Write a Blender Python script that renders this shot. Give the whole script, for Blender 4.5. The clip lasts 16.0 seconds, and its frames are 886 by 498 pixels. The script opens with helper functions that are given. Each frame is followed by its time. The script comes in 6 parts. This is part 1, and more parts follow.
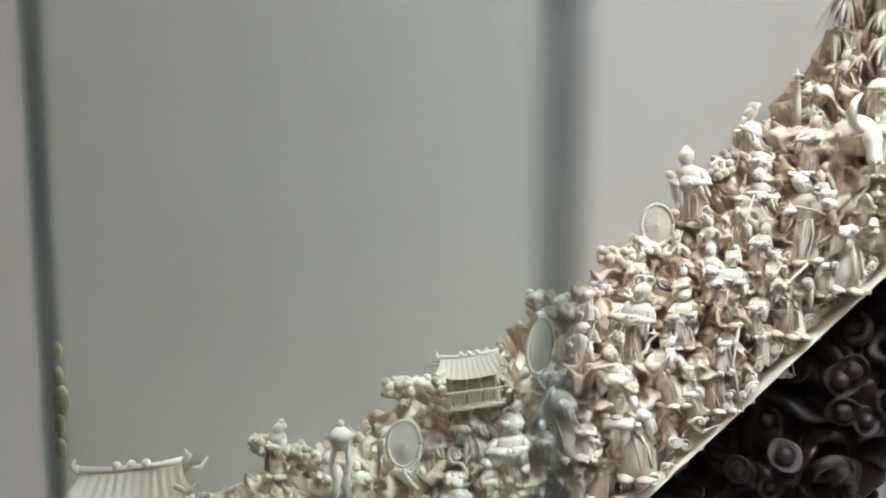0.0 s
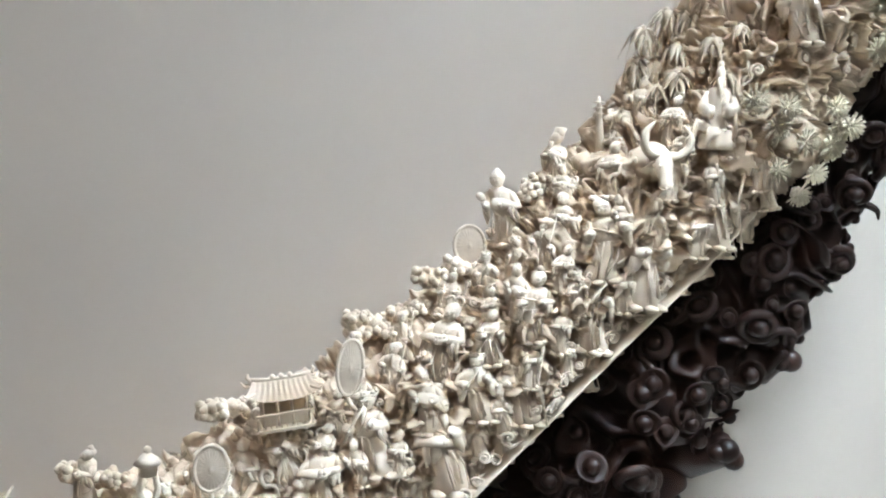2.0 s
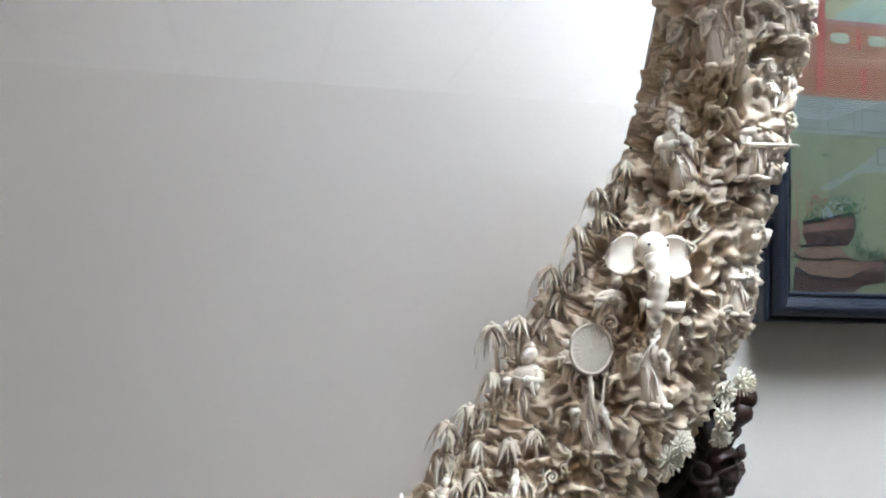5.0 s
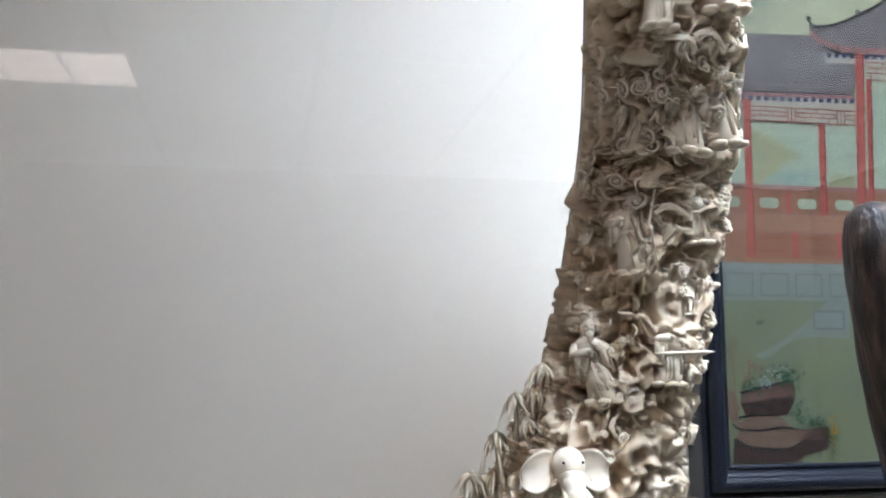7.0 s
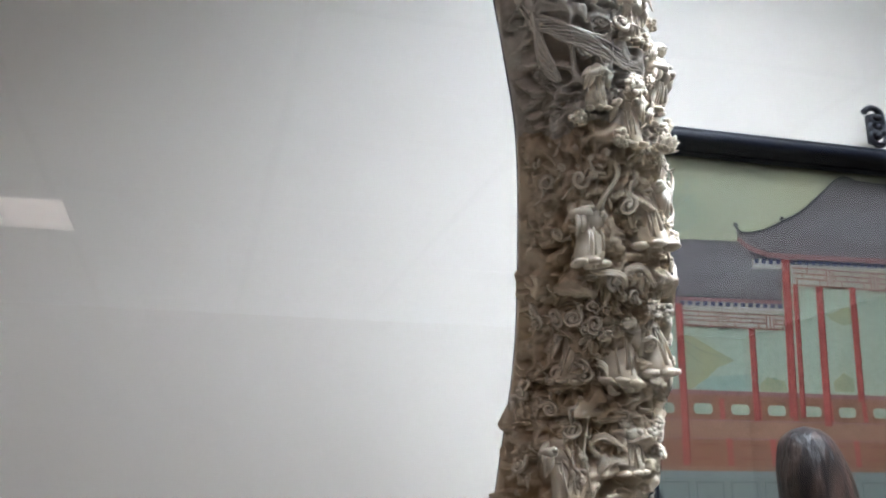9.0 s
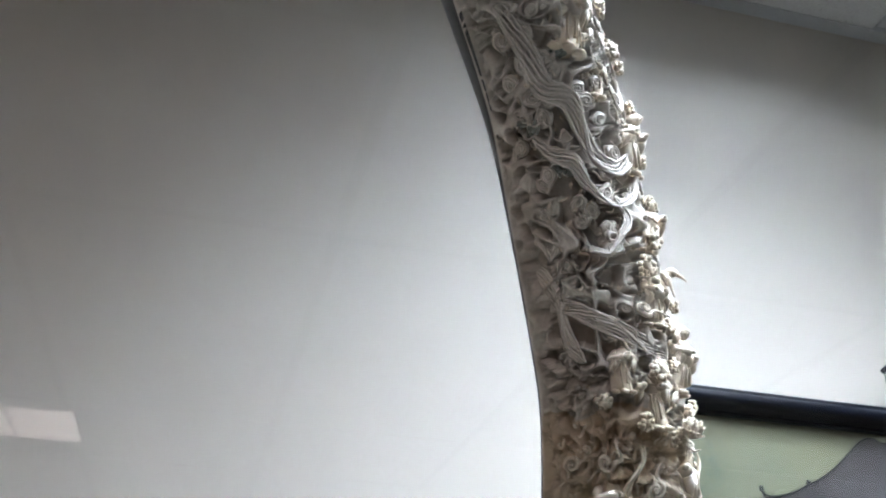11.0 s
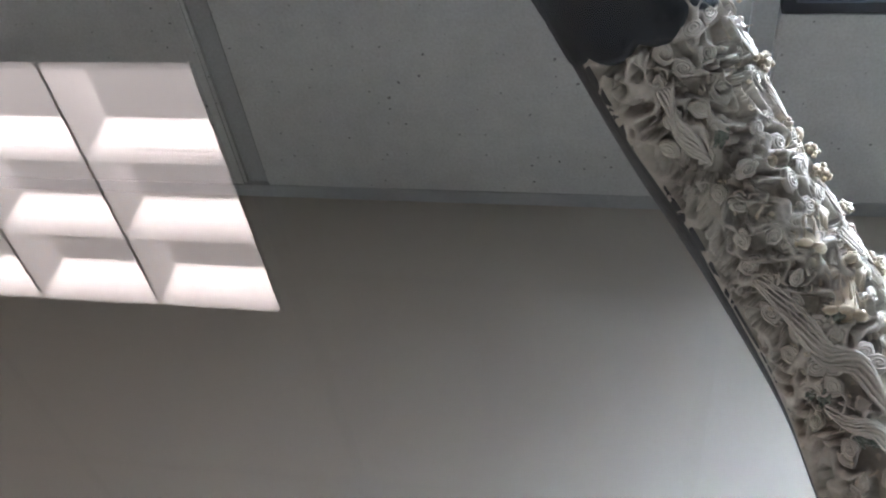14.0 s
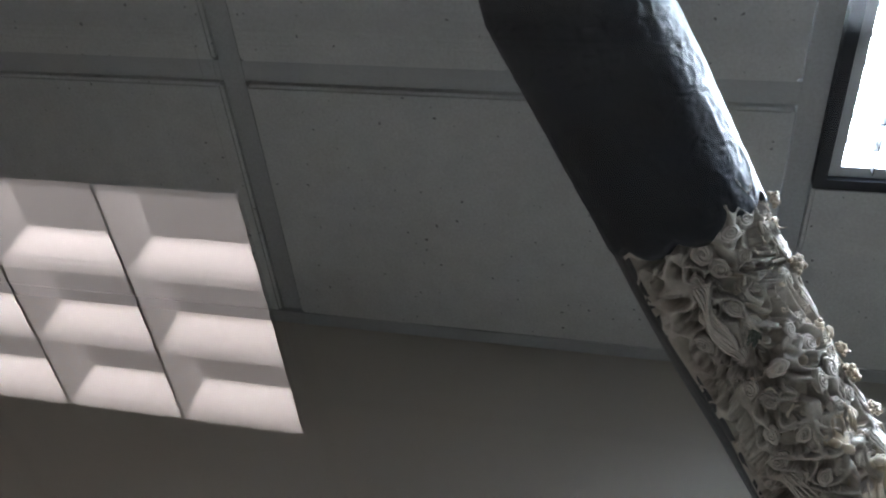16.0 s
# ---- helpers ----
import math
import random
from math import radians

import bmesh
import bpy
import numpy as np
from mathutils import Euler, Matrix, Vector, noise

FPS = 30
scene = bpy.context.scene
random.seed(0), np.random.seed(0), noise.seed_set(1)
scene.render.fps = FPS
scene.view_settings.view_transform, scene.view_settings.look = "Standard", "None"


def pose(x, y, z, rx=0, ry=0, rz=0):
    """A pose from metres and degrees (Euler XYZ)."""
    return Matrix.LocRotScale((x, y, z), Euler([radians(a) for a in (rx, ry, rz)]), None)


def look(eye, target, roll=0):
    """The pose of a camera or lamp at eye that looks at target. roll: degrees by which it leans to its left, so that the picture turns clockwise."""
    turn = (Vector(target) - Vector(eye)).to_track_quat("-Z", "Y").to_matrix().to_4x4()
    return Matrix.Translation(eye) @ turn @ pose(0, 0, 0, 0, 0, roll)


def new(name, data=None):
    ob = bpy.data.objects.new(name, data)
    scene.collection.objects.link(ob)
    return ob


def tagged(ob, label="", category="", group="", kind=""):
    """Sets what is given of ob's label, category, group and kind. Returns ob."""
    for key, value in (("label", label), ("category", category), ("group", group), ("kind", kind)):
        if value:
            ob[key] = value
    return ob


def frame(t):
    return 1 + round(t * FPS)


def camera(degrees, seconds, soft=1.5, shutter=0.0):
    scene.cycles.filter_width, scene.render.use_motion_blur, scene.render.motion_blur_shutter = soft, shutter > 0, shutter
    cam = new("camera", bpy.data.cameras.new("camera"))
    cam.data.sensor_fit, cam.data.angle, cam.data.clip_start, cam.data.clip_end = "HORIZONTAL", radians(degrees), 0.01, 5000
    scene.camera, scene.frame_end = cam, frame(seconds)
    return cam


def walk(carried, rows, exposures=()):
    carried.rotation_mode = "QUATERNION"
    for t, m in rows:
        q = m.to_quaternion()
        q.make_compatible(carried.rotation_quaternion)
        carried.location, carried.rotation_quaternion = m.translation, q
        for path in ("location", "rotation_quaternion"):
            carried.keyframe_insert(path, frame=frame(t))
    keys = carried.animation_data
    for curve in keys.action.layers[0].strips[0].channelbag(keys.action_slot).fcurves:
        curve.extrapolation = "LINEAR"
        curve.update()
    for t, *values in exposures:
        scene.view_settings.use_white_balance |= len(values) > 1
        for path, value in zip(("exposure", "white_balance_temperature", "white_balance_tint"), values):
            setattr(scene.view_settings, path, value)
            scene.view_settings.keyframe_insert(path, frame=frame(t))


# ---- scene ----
cam = camera(51.0, 16.0, soft=2.0)
PATH = [
    (0, (0.211, -0.046, 1.5), (0.268, 1.932, 1.21), 0.3),
    (0.5, (0.236, -0.051, 1.504), (0.314, 1.924, 1.196), 0.6),
    (1, (0.265, -0.057, 1.503), (0.356, 1.918, 1.198), 0.4),
    (1.5, (0.273, -0.06, 1.506), (0.437, 1.91, 1.203), 0.6),
    (2, (0.261, -0.054, 1.517), (0.56, 1.902, 1.227), 1.1),
    (2.5, (0.276, -0.058, 1.535), (0.623, 1.9, 1.316), 0.9),
    (3, (0.265, -0.043, 1.547), (0.757, 1.894, 1.456), 1.6),
    (3.5, (0.301, -0.051, 1.58), (0.762, 1.895, 1.557), 2.2),
    (4, (0.332, -0.06, 1.604), (0.723, 1.901, 1.652), 2.2),
    (4.2, (0.338, -0.06, 1.615), (0.723, 1.901, 1.684), 2.2),
    (6.3, (0.411, -0.072, 1.734), (0.787, 1.885, 1.906), 0.3),
    (6.5, (0.414, -0.07, 1.743), (0.795, 1.884, 1.928), 0.3),
    (7, (0.422, -0.072, 1.765), (0.806, 1.874, 2.019), -0.2),
    (7.5, (0.431, -0.079, 1.786), (0.812, 1.855, 2.123), -0.6),
    (8, (0.431, -0.077, 1.798), (0.849, 1.835, 2.209), -0.4),
    (8.5, (0.43, -0.074, 1.809), (0.889, 1.813, 2.289), -0.7),
    (8.7, (0.429, -0.074, 1.816), (0.907, 1.804, 2.315), -0.5),
    (10.8, (0.412, -0.096, 1.866), (0.864, 1.638, 2.754), 1.4),
    (11, (0.412, -0.094, 1.866), (0.837, 1.62, 2.806), 1.7),
    (11.5, (0.417, -0.105, 1.862), (0.737, 1.569, 2.909), 2.4),
    (12, (0.426, -0.109, 1.836), (0.587, 1.492, 3.023), 4.1),
    (12.5, (0.428, -0.115, 1.846), (0.425, 1.459, 3.079), 5.1),
    (13, (0.435, -0.122, 1.865), (0.27, 1.425, 3.121), 6.4),
    (13.5, (0.445, -0.127, 1.872), (0.156, 1.374, 3.161), 9.0),
    (14, (0.459, -0.123, 1.874), (0.08, 1.326, 3.2), 12.3),
    (14.5, (0.469, -0.122, 1.878), (0.031, 1.281, 3.234), 15.0),
    (15, (0.464, -0.143, 1.879), (0.008, 1.229, 3.262), 16.4),
    (15.5, (0.459, -0.156, 1.885), (-0.002, 1.172, 3.309), 18.0),
    (16, (0.448, -0.171, 1.885), (0.013, 1.111, 3.357), 18.7),
]
walk(cam, [(t, look(eye, target, roll)) for t, eye, target, roll in PATH],
     exposures=[(0, 0.44, 6350, 14), (1, 0.48, 6450, 15), (2, 0.46, 6400, 17), (3, 0.34, 6300, 19), (3.5, 0.25, 6250, 20), (4, 0.22, 6250, 20), (6.5, -0.03, 6350, 20), (7.5, -0.22, 6400, 20), (8.5, -0.4, 6450, 20), (11, -0.27, 6300, 19), (11.5, -0.17, 6250, 19), (12, 0.04, 6200, 19), (12.5, 0.25, 6150, 19), (13.5, 0.35, 6200, 19), (14, 0.0, 6200, 19), (14.5, -0.17, 6200, 18), (15, -0.26, 6200, 18), (15.5, -0.44, 6200, 18), (16, -0.8, 6200, 17)])

# ---------------------------------------------------------------- world and light
world = bpy.data.worlds.new("room_air")
scene.world = world
world.use_nodes = True
world.node_tree.nodes["Background"].inputs[0].default_value = (0.75, 0.78, 0.82, 1)
world.node_tree.nodes["Background"].inputs[1].default_value = 0.015

LAMP_GLOW = 8.5      # ceiling grid lamps of the room
PANEL_GLOW = 122.0     # light panel over the display
WALL_Y, CEIL_Z, GLASS_Y = 0.69, 2.70, -0.017
WEST, EAST, SOUTH = -2.7, 3.3, -4.4


# ---------------------------------------------------------------- materials
def material(name, base, other=None, rough=0.5, metal=0.0, scale=30.0, fine=220.0, bump=0.15, dist=0.001,
             spec=0.5, low=0.4, high=0.62, coat=0.0, rough_var=0.12, island=0.0, specks=0.0, grainy=0.35, stretch=None):
    m = bpy.data.materials.new(name)
    m.use_nodes = True
    nt = m.node_tree
    bsdf = nt.nodes["Principled BSDF"]
    N, L = nt.nodes.new, nt.links.new
    tc = N("ShaderNodeTexCoord")
    big, small = N("ShaderNodeTexNoise"), N("ShaderNodeTexNoise")
    big.inputs["Scale"].default_value, big.inputs["Detail"].default_value = scale, 5
    small.inputs["Scale"].default_value, small.inputs["Detail"].default_value = fine, 4
    place = tc.outputs["Object"]
    if stretch:
        mp = N("ShaderNodeMapping")
        mp.inputs["Scale"].default_value = stretch
        L(place, mp.inputs["Vector"])
        place = mp.outputs["Vector"]
    L(place, big.inputs["Vector"])
    L(place, small.inputs["Vector"])
    ramp = N("ShaderNodeValToRGB")
    ramp.color_ramp.elements[0].position, ramp.color_ramp.elements[1].position = low, high
    ramp.color_ramp.elements[0].color = (*base, 1)
    ramp.color_ramp.elements[1].color = (*(other or [c * 0.8 for c in base]), 1)
    L(big.outputs["Fac"], ramp.inputs["Fac"])
    grain = N("ShaderNodeMixRGB")
    grain.blend_type = "MULTIPLY"
    grain.inputs["Fac"].default_value = grainy
    gr = N("ShaderNodeValToRGB")
    gr.color_ramp.elements[0].position, gr.color_ramp.elements[1].position = 0.3, 0.7
    gr.color_ramp.elements[0].color = (0.6, 0.58, 0.55, 1)
    L(small.outputs["Fac"], gr.inputs["Fac"])
    L(ramp.outputs["Color"], grain.inputs["Color1"])
    L(gr.outputs["Color"], grain.inputs["Color2"])
    out = grain.outputs["Color"]
    if specks:
        sp, spr, spm = N("ShaderNodeTexNoise"), N("ShaderNodeValToRGB"), N("ShaderNodeMixRGB")
        sp.inputs["Scale"].default_value, sp.inputs["Detail"].default_value = specks, 1
        spr.color_ramp.elements[0].position, spr.color_ramp.elements[1].position = 0.735, 0.76
        spm.blend_type = "MULTIPLY"
        spm.inputs["Fac"].default_value = 0.75
        spr.color_ramp.elements[0].color, spr.color_ramp.elements[1].color = (1, 1, 1, 1), (0.12, 0.12, 0.12, 1)
        L(tc.outputs["Object"], sp.inputs["Vector"])
        L(sp.outputs["Fac"], spr.inputs["Fac"])
        L(out, spm.inputs["Color1"])
        L(spr.outputs["Color"], spm.inputs["Color2"])
        out = spm.outputs["Color"]
    if island:
        info = N("ShaderNodeObjectInfo")
        hsv = N("ShaderNodeHueSaturation")
        mr = N("ShaderNodeMapRange")
        mr.inputs["To Min"].default_value, mr.inputs["To Max"].default_value = 1 - island, 1 + island * 0.5
        L(info.outputs["Random"], mr.inputs["Value"])
        L(mr.outputs["Result"], hsv.inputs["Value"])
        L(out, hsv.inputs["Color"])
        out = hsv.outputs["Color"]
    L(out, bsdf.inputs["Base Color"])
    mr2 = N("ShaderNodeMapRange")
    mr2.inputs["To Min"].default_value, mr2.inputs["To Max"].default_value = max(0.03, rough - rough_var), min(1, rough + rough_var)
    L(small.outputs["Fac"], mr2.inputs["Value"])
    L(mr2.outputs["Result"], bsdf.inputs["Roughness"])
    bsdf.inputs["Metallic"].default_value = metal
    bsdf.inputs["Specular IOR Level"].default_value = spec
    bsdf.inputs["Coat Weight"].default_value = coat
    b = N("ShaderNodeBump")
    b.inputs["Strength"].default_value, b.inputs["Distance"].default_value = bump, dist
    L(small.outputs["Fac"], b.inputs["Height"])
    L(b.outputs["Normal"], bsdf.inputs["Normal"])
    return m


def glow(name, colour, strength):
    m = bpy.data.materials.new(name)
    m.use_nodes = True
    nt = m.node_tree
    nt.nodes.clear()
    e, o = nt.nodes.new("ShaderNodeEmission"), nt.nodes.new("ShaderNodeOutputMaterial")
    e.inputs[0].default_value, e.inputs[1].default_value = (*colour, 1), strength
    nt.links.new(e.outputs[0], o.inputs[0])
    return m


LOUVRE_RISE = 0.075


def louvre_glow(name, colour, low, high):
    """Reflector glowing in place of a tube: brighter towards the top of its cell."""
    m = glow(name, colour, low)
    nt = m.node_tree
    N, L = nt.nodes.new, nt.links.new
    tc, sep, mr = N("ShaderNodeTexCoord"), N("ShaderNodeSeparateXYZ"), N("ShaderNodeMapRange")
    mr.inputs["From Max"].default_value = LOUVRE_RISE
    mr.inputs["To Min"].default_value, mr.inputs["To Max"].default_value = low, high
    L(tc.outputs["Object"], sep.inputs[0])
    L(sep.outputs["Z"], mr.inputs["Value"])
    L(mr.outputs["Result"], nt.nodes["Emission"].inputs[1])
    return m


def pane_glass(name, tint):
    """Clear pane: lets light straight through, with a mirror gloss that grows at grazing angles."""
    m = bpy.data.materials.new(name)
    m.use_nodes = True
    nt = m.node_tree
    nt.nodes.clear()
    N, L = nt.nodes.new, nt.links.new
    tr, gl, mix, o, lw = N("ShaderNodeBsdfTransparent"), N("ShaderNodeBsdfGlossy"), N("ShaderNodeMixShader"), N("ShaderNodeOutputMaterial"), N("ShaderNodeLayerWeight")
    tr.inputs[0].default_value = (*tint, 1)
    gl.inputs["Color"].default_value = (1, 1, 1, 1)
    gl.inputs["Roughness"].default_value = 0.0
    lw.inputs["Blend"].default_value = 0.5
    power, rise = N("ShaderNodeMath"), N("ShaderNodeMath")
    power.operation, rise.operation = "POWER", "MULTIPLY_ADD"
    power.inputs[1].default_value = 5.0
    rise.inputs[1].default_value, rise.inputs[2].default_value = 0.95, 0.043
    L(lw.outputs["Facing"], power.inputs[0])
    L(power.outputs[0], rise.inputs[0])
    L(rise.outputs[0], mix.inputs[0])
    L(tr.outputs[0], mix.inputs[1])
    L(gl.outputs[0], mix.inputs[2])
    L(mix.outputs[0], o.inputs[0])
    return m


IVORY = material("carved_ivory", (0.90, 0.79, 0.665), (0.81, 0.67, 0.52), rough=0.55, scale=26, fine=420, bump=0.12, dist=0.0006, low=0.40, high=0.70, spec=0.35)
# tan ground: ivory stain, plus the warm shade between figures put into colour
GROUND = material("stained_shaded_ivory_ground", (0.84, 0.695, 0.535), (0.71, 0.55, 0.39), rough=0.6, scale=34, fine=420, bump=0.2, dist=0.0006, low=0.35, high=0.68, spec=0.3)
IVORY_PALE = material("polished_ivory", (0.945, 0.835, 0.70), (0.905, 0.76, 0.595), rough=0.5, scale=1.4, fine=9, bump=0.05, dist=0.01, island=0.06, spec=0.35, grainy=0.2)
# ivory and ground with the upper tusk's cool light mixed into the colour
IVORY_COOL_LIT = material("cool_lit_ivory", (0.885, 0.81, 0.735), (0.79, 0.705, 0.615), rough=0.55, scale=26, fine=420, bump=0.12, dist=0.0006, low=0.40, high=0.70, spec=0.35)
GROUND_COOL_LIT = material("cool_lit_ivory_ground", (0.83, 0.755, 0.68), (0.69, 0.61, 0.53), rough=0.6, scale=34, fine=420, bump=0.2, dist=0.0006, low=0.35, high=0.68, spec=0.3)
IVORY_WARM = material("stained_ivory", (0.82, 0.71, 0.555), (0.73, 0.58, 0.42), rough=0.5, scale=2.0, fine=12, bump=0.1, dist=0.01, island=0.1, spec=0.35)
IVORY_GREEN = material("green_tinted_ivory", (0.74, 0.675, 0.53), (0.80, 0.73, 0.59), rough=0.45, scale=2.0, fine=12, bump=0.1, dist=0.01, island=0.1)
GREEN_STAIN = material("dark_green_stain", (0.24, 0.28, 0.245), (0.40, 0.41, 0.35), rough=0.5, scale=2.0, fine=12, bump=0.1, dist=0.01)
BARK = material("dark_tusk_bark", (0.004, 0.0065, 0.014), (0.011, 0.015, 0.027), rough=0.42, scale=26, fine=160, bump=0.6, dist=0.002, spec=0.4)
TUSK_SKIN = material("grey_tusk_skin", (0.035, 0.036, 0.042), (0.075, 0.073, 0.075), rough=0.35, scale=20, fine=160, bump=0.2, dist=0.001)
ROSEWOOD = material("dark_rosewood", (0.014, 0.0075, 0.006), (0.048, 0.023, 0.016), rough=0.42, scale=30, fine=260, bump=0.25, dist=0.0008, island=0.2, spec=0.3)
WALL_PAINT = material("wall_paint", (0.69, 0.625, 0.545), (0.665, 0.60, 0.52), rough=0.6, scale=3, fine=300, bump=0.004, dist=0.0002, low=0.3, high=0.7, grainy=0.03, rough_var=0.03)
TILE_FACE = material("mineral_tile", (0.87, 0.87, 0.865), (0.82, 0.82, 0.815), rough=0.9, scale=35, fine=300, bump=0.5, dist=0.0012, specks=130)
GRID_METAL = material("painted_grid", (0.62, 0.63, 0.64), (0.58, 0.59, 0.60), rough=0.45, scale=12, fine=300, bump=0.05)
ROOM_PAINT = material("room_paint", (0.34, 0.29, 0.23), (0.30, 0.255, 0.20), rough=0.6, scale=3, fine=300, bump=0.03)
FLOOR_TILE = material("floor_stone", (0.20, 0.165, 0.125), (0.165, 0.14, 0.105), rough=0.35, scale=6, fine=90, bump=0.05)
BLACK_FRAME = material("black_lacquer", (0.006, 0.008, 0.015), (0.013, 0.015, 0.022), rough=0.4, spec=0.3, scale=14, fine=200, bump=0.15)
BROWN_TUSK = material("brown_tusk_bark", (0.012, 0.007, 0.006), (0.085, 0.050, 0.038), rough=0.5, low=0.44, high=0.62, scale=75, fine=300, bump=0.9, dist=0.003, coat=0.05, spec=0.3, grainy=0.6, stretch=(1, 1, 0.22))
WHITE_STEEL = material("white_reflector", (0.86, 0.86, 0.85), (0.82, 0.82, 0.81), rough=0.3, scale=10, fine=200, bump=0.02)
FIN = material("fin_black", (0.03, 0.03, 0.032), rough=0.5)
MATT_BLACK = material("matt_black", (0.006, 0.008, 0.014), (0.010, 0.012, 0.02), rough=0.75, spec=0.2)
DARK_GAP = material("dark_seam", (0.02, 0.02, 0.02), rough=0.6)
PLINTH = material("bounce_plinth_cover", (0.74, 0.70, 0.64), (0.68, 0.64, 0.58), rough=0.8, scale=40, fine=600, bump=0.3)
GLASS = pane_glass("clear_glass", (0.99, 1.0, 0.995))


def film_sheet(name, tint, cover, colour):
    """Thin half-clear strip along the glass joint."""
    m = bpy.data.materials.new(name)
    m.use_nodes = True
    nt = m.node_tree
    nt.nodes.clear()
    tr, df, mix, o = (nt.nodes.new(k) for k in ("ShaderNodeBsdfTransparent", "ShaderNodeBsdfDiffuse", "ShaderNodeMixShader", "ShaderNodeOutputMaterial"))
    tr.inputs[0].default_value, df.inputs[0].default_value = (*tint, 1), (*colour, 1)
    mix.inputs[0].default_value = cover
    nt.links.new(tr.outputs[0], mix.inputs[1])
    nt.links.new(df.outputs[0], mix.inputs[2])
    nt.links.new(mix.outputs[0], o.inputs[0])
    return m


FILM = film_sheet("joint_film", (0.93, 0.965, 0.95), 0.05, (0.4, 0.45, 0.42))


def soft_seal(name, half, cover, colour):
    """Half-clear seal that thins out towards both of its edges."""
    m = film_sheet(name, (1, 1, 1), cover, colour)
    nt = m.node_tree
    N, L = nt.nodes.new, nt.links.new
    tc, sep, mul, bell = N("ShaderNodeTexCoord"), N("ShaderNodeSeparateXYZ"), N("ShaderNodeMath"), N("ShaderNodeMapRange")
    mul.operation = "ABSOLUTE"
    bell.interpolation_type = "SMOOTHERSTEP"
    bell.inputs["From Max"].default_value = half
    bell.inputs["To Min"].default_value, bell.inputs["To Max"].default_value = cover, 0.0
    L(tc.outputs["Object"], sep.inputs[0])
    L(sep.outputs["X"], mul.inputs[0])
    L(mul.outputs[0], bell.inputs["Value"])
    L(bell.outputs["Result"], nt.nodes["Mix Shader"].inputs[0])
    return m


SEAL = soft_seal("frosted_seal", 0.0016, 0.42, (0.20, 0.235, 0.235))
SEAL_DARK = soft_seal("dark_seal", 0.0006, 0.55, (0.11, 0.14, 0.16))
SPARKLE = film_sheet("edge_sparkle_tint", (1, 0.98, 0.9), 0.5, (0.55, 0.45, 0.25))
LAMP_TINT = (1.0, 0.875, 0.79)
LAMP_LIGHT = louvre_glow("reflector_glow", LAMP_TINT, LAMP_GLOW * 1.05, LAMP_GLOW * 1.9)
SLOPE = louvre_glow("slanted_glow", LAMP_TINT, LAMP_GLOW * 0.46, LAMP_GLOW * 0.60)
RECESS = louvre_glow("glowing_recess", LAMP_TINT, LAMP_GLOW * 0.36, LAMP_GLOW * 0.36)
BRIGHT_FAR = louvre_glow("far_reflector_glow", LAMP_TINT, LAMP_GLOW * 0.36, LAMP_GLOW * 0.5)
SLOPE_FAR = louvre_glow("far_slanted_glow", LAMP_TINT, LAMP_GLOW * 0.16, LAMP_GLOW * 0.26)
RECESS_FAR = louvre_glow("far_glowing_recess", LAMP_TINT, LAMP_GLOW * 0.22, LAMP_GLOW * 0.18)
PANEL_LIGHT = glow("panel_light", (0.75, 0.90, 1.0), PANEL_GLOW)


# ---------------------------------------------------------------- mesh helpers
def mesh_of(name, bm, mat, smooth=True):
    me = bpy.data.meshes.new(name)
    bm.to_mesh(me)
    bm.free()
    me.materials.append(mat)
    if smooth:
        me.polygons.foreach_set("use_smooth", [True] * len(me.polygons))
        me.update()
    return me


def part(name, bm, mat, parent=None, label="", smooth=True):
    ob = new(name, mesh_of(name, bm, mat, smooth))
    ob.parent = parent
    if label:
        tagged(ob, label)
    return ob


def thing(name, label, category, group="", kind="", at=(0, 0, 0)):
    ob = new(name)
    ob.empty_display_size = 0.02
    ob.location = at
    return tagged(ob, label, category, group, kind)


def add_box(bm, lo, hi, bevel=0.0):
    r = bmesh.ops.create_cube(bm, size=1.0)
    vs = r["verts"]
    for v in vs:
        v.co = Vector([lo[i] + (v.co[i] + 0.5) * (hi[i] - lo[i]) for i in range(3)])
    if bevel:
        es = list({e for v in vs for e in v.link_edges})
        bmesh.ops.bevel(bm, geom=es, offset=bevel, segments=2, affect="EDGES")


def box(lo, hi, bevel=0.0):
    bm = bmesh.new()
    add_box(bm, lo, hi, bevel)
    return bm


def add_ball(bm, c, r, sub=2, squash=(1, 1, 1)):
    q = bmesh.ops.create_icosphere(bm, subdivisions=sub, radius=1.0)
    for v in q["verts"]:
        v.co = Vector([c[i] + v.co[i] * r * squash[i] for i in range(3)])


def add_rings(bm, rings, closed=True, caps=True):
    """Skins a row of rings, each a list of points."""
    vs = [[bm.verts.new(p) for p in ring] for ring in rings]
    n = len(vs[0])
    for a, b in zip(vs, vs[1:]):
        for i in range(n if closed else n - 1):
            j = (i + 1) % n
            bm.faces.new((a[i], a[j], b[j], b[i]))
    if caps and closed:
        bm.faces.new(vs[0][::-1])
        bm.faces.new(vs[-1])


def add_tube(bm, pts, radii, n=7, flat=1.0):
    pts = [Vector(p) for p in pts]
    rings = []
    side = None
    for i, p in enumerate(pts):
        d = (pts[min(i + 1, len(pts) - 1)] - pts[max(i - 1, 0)]).normalized()
        if side is None:
            side = d.cross(Vector((0.13, 0.2, 0.97)))
            if side.length < 0.1:
                side = d.cross(Vector((1, 0, 0)))
        side = (side - d * side.dot(d)).normalized()
        up = d.cross(side)
        r = radii[i] if hasattr(radii, "__len__") else radii
        rings.append([p + side * (r * math.cos(2 * math.pi * k / n)) + up * (r * flat * math.sin(2 * math.pi * k / n)) for k in range(n)])
    add_rings(bm, rings)


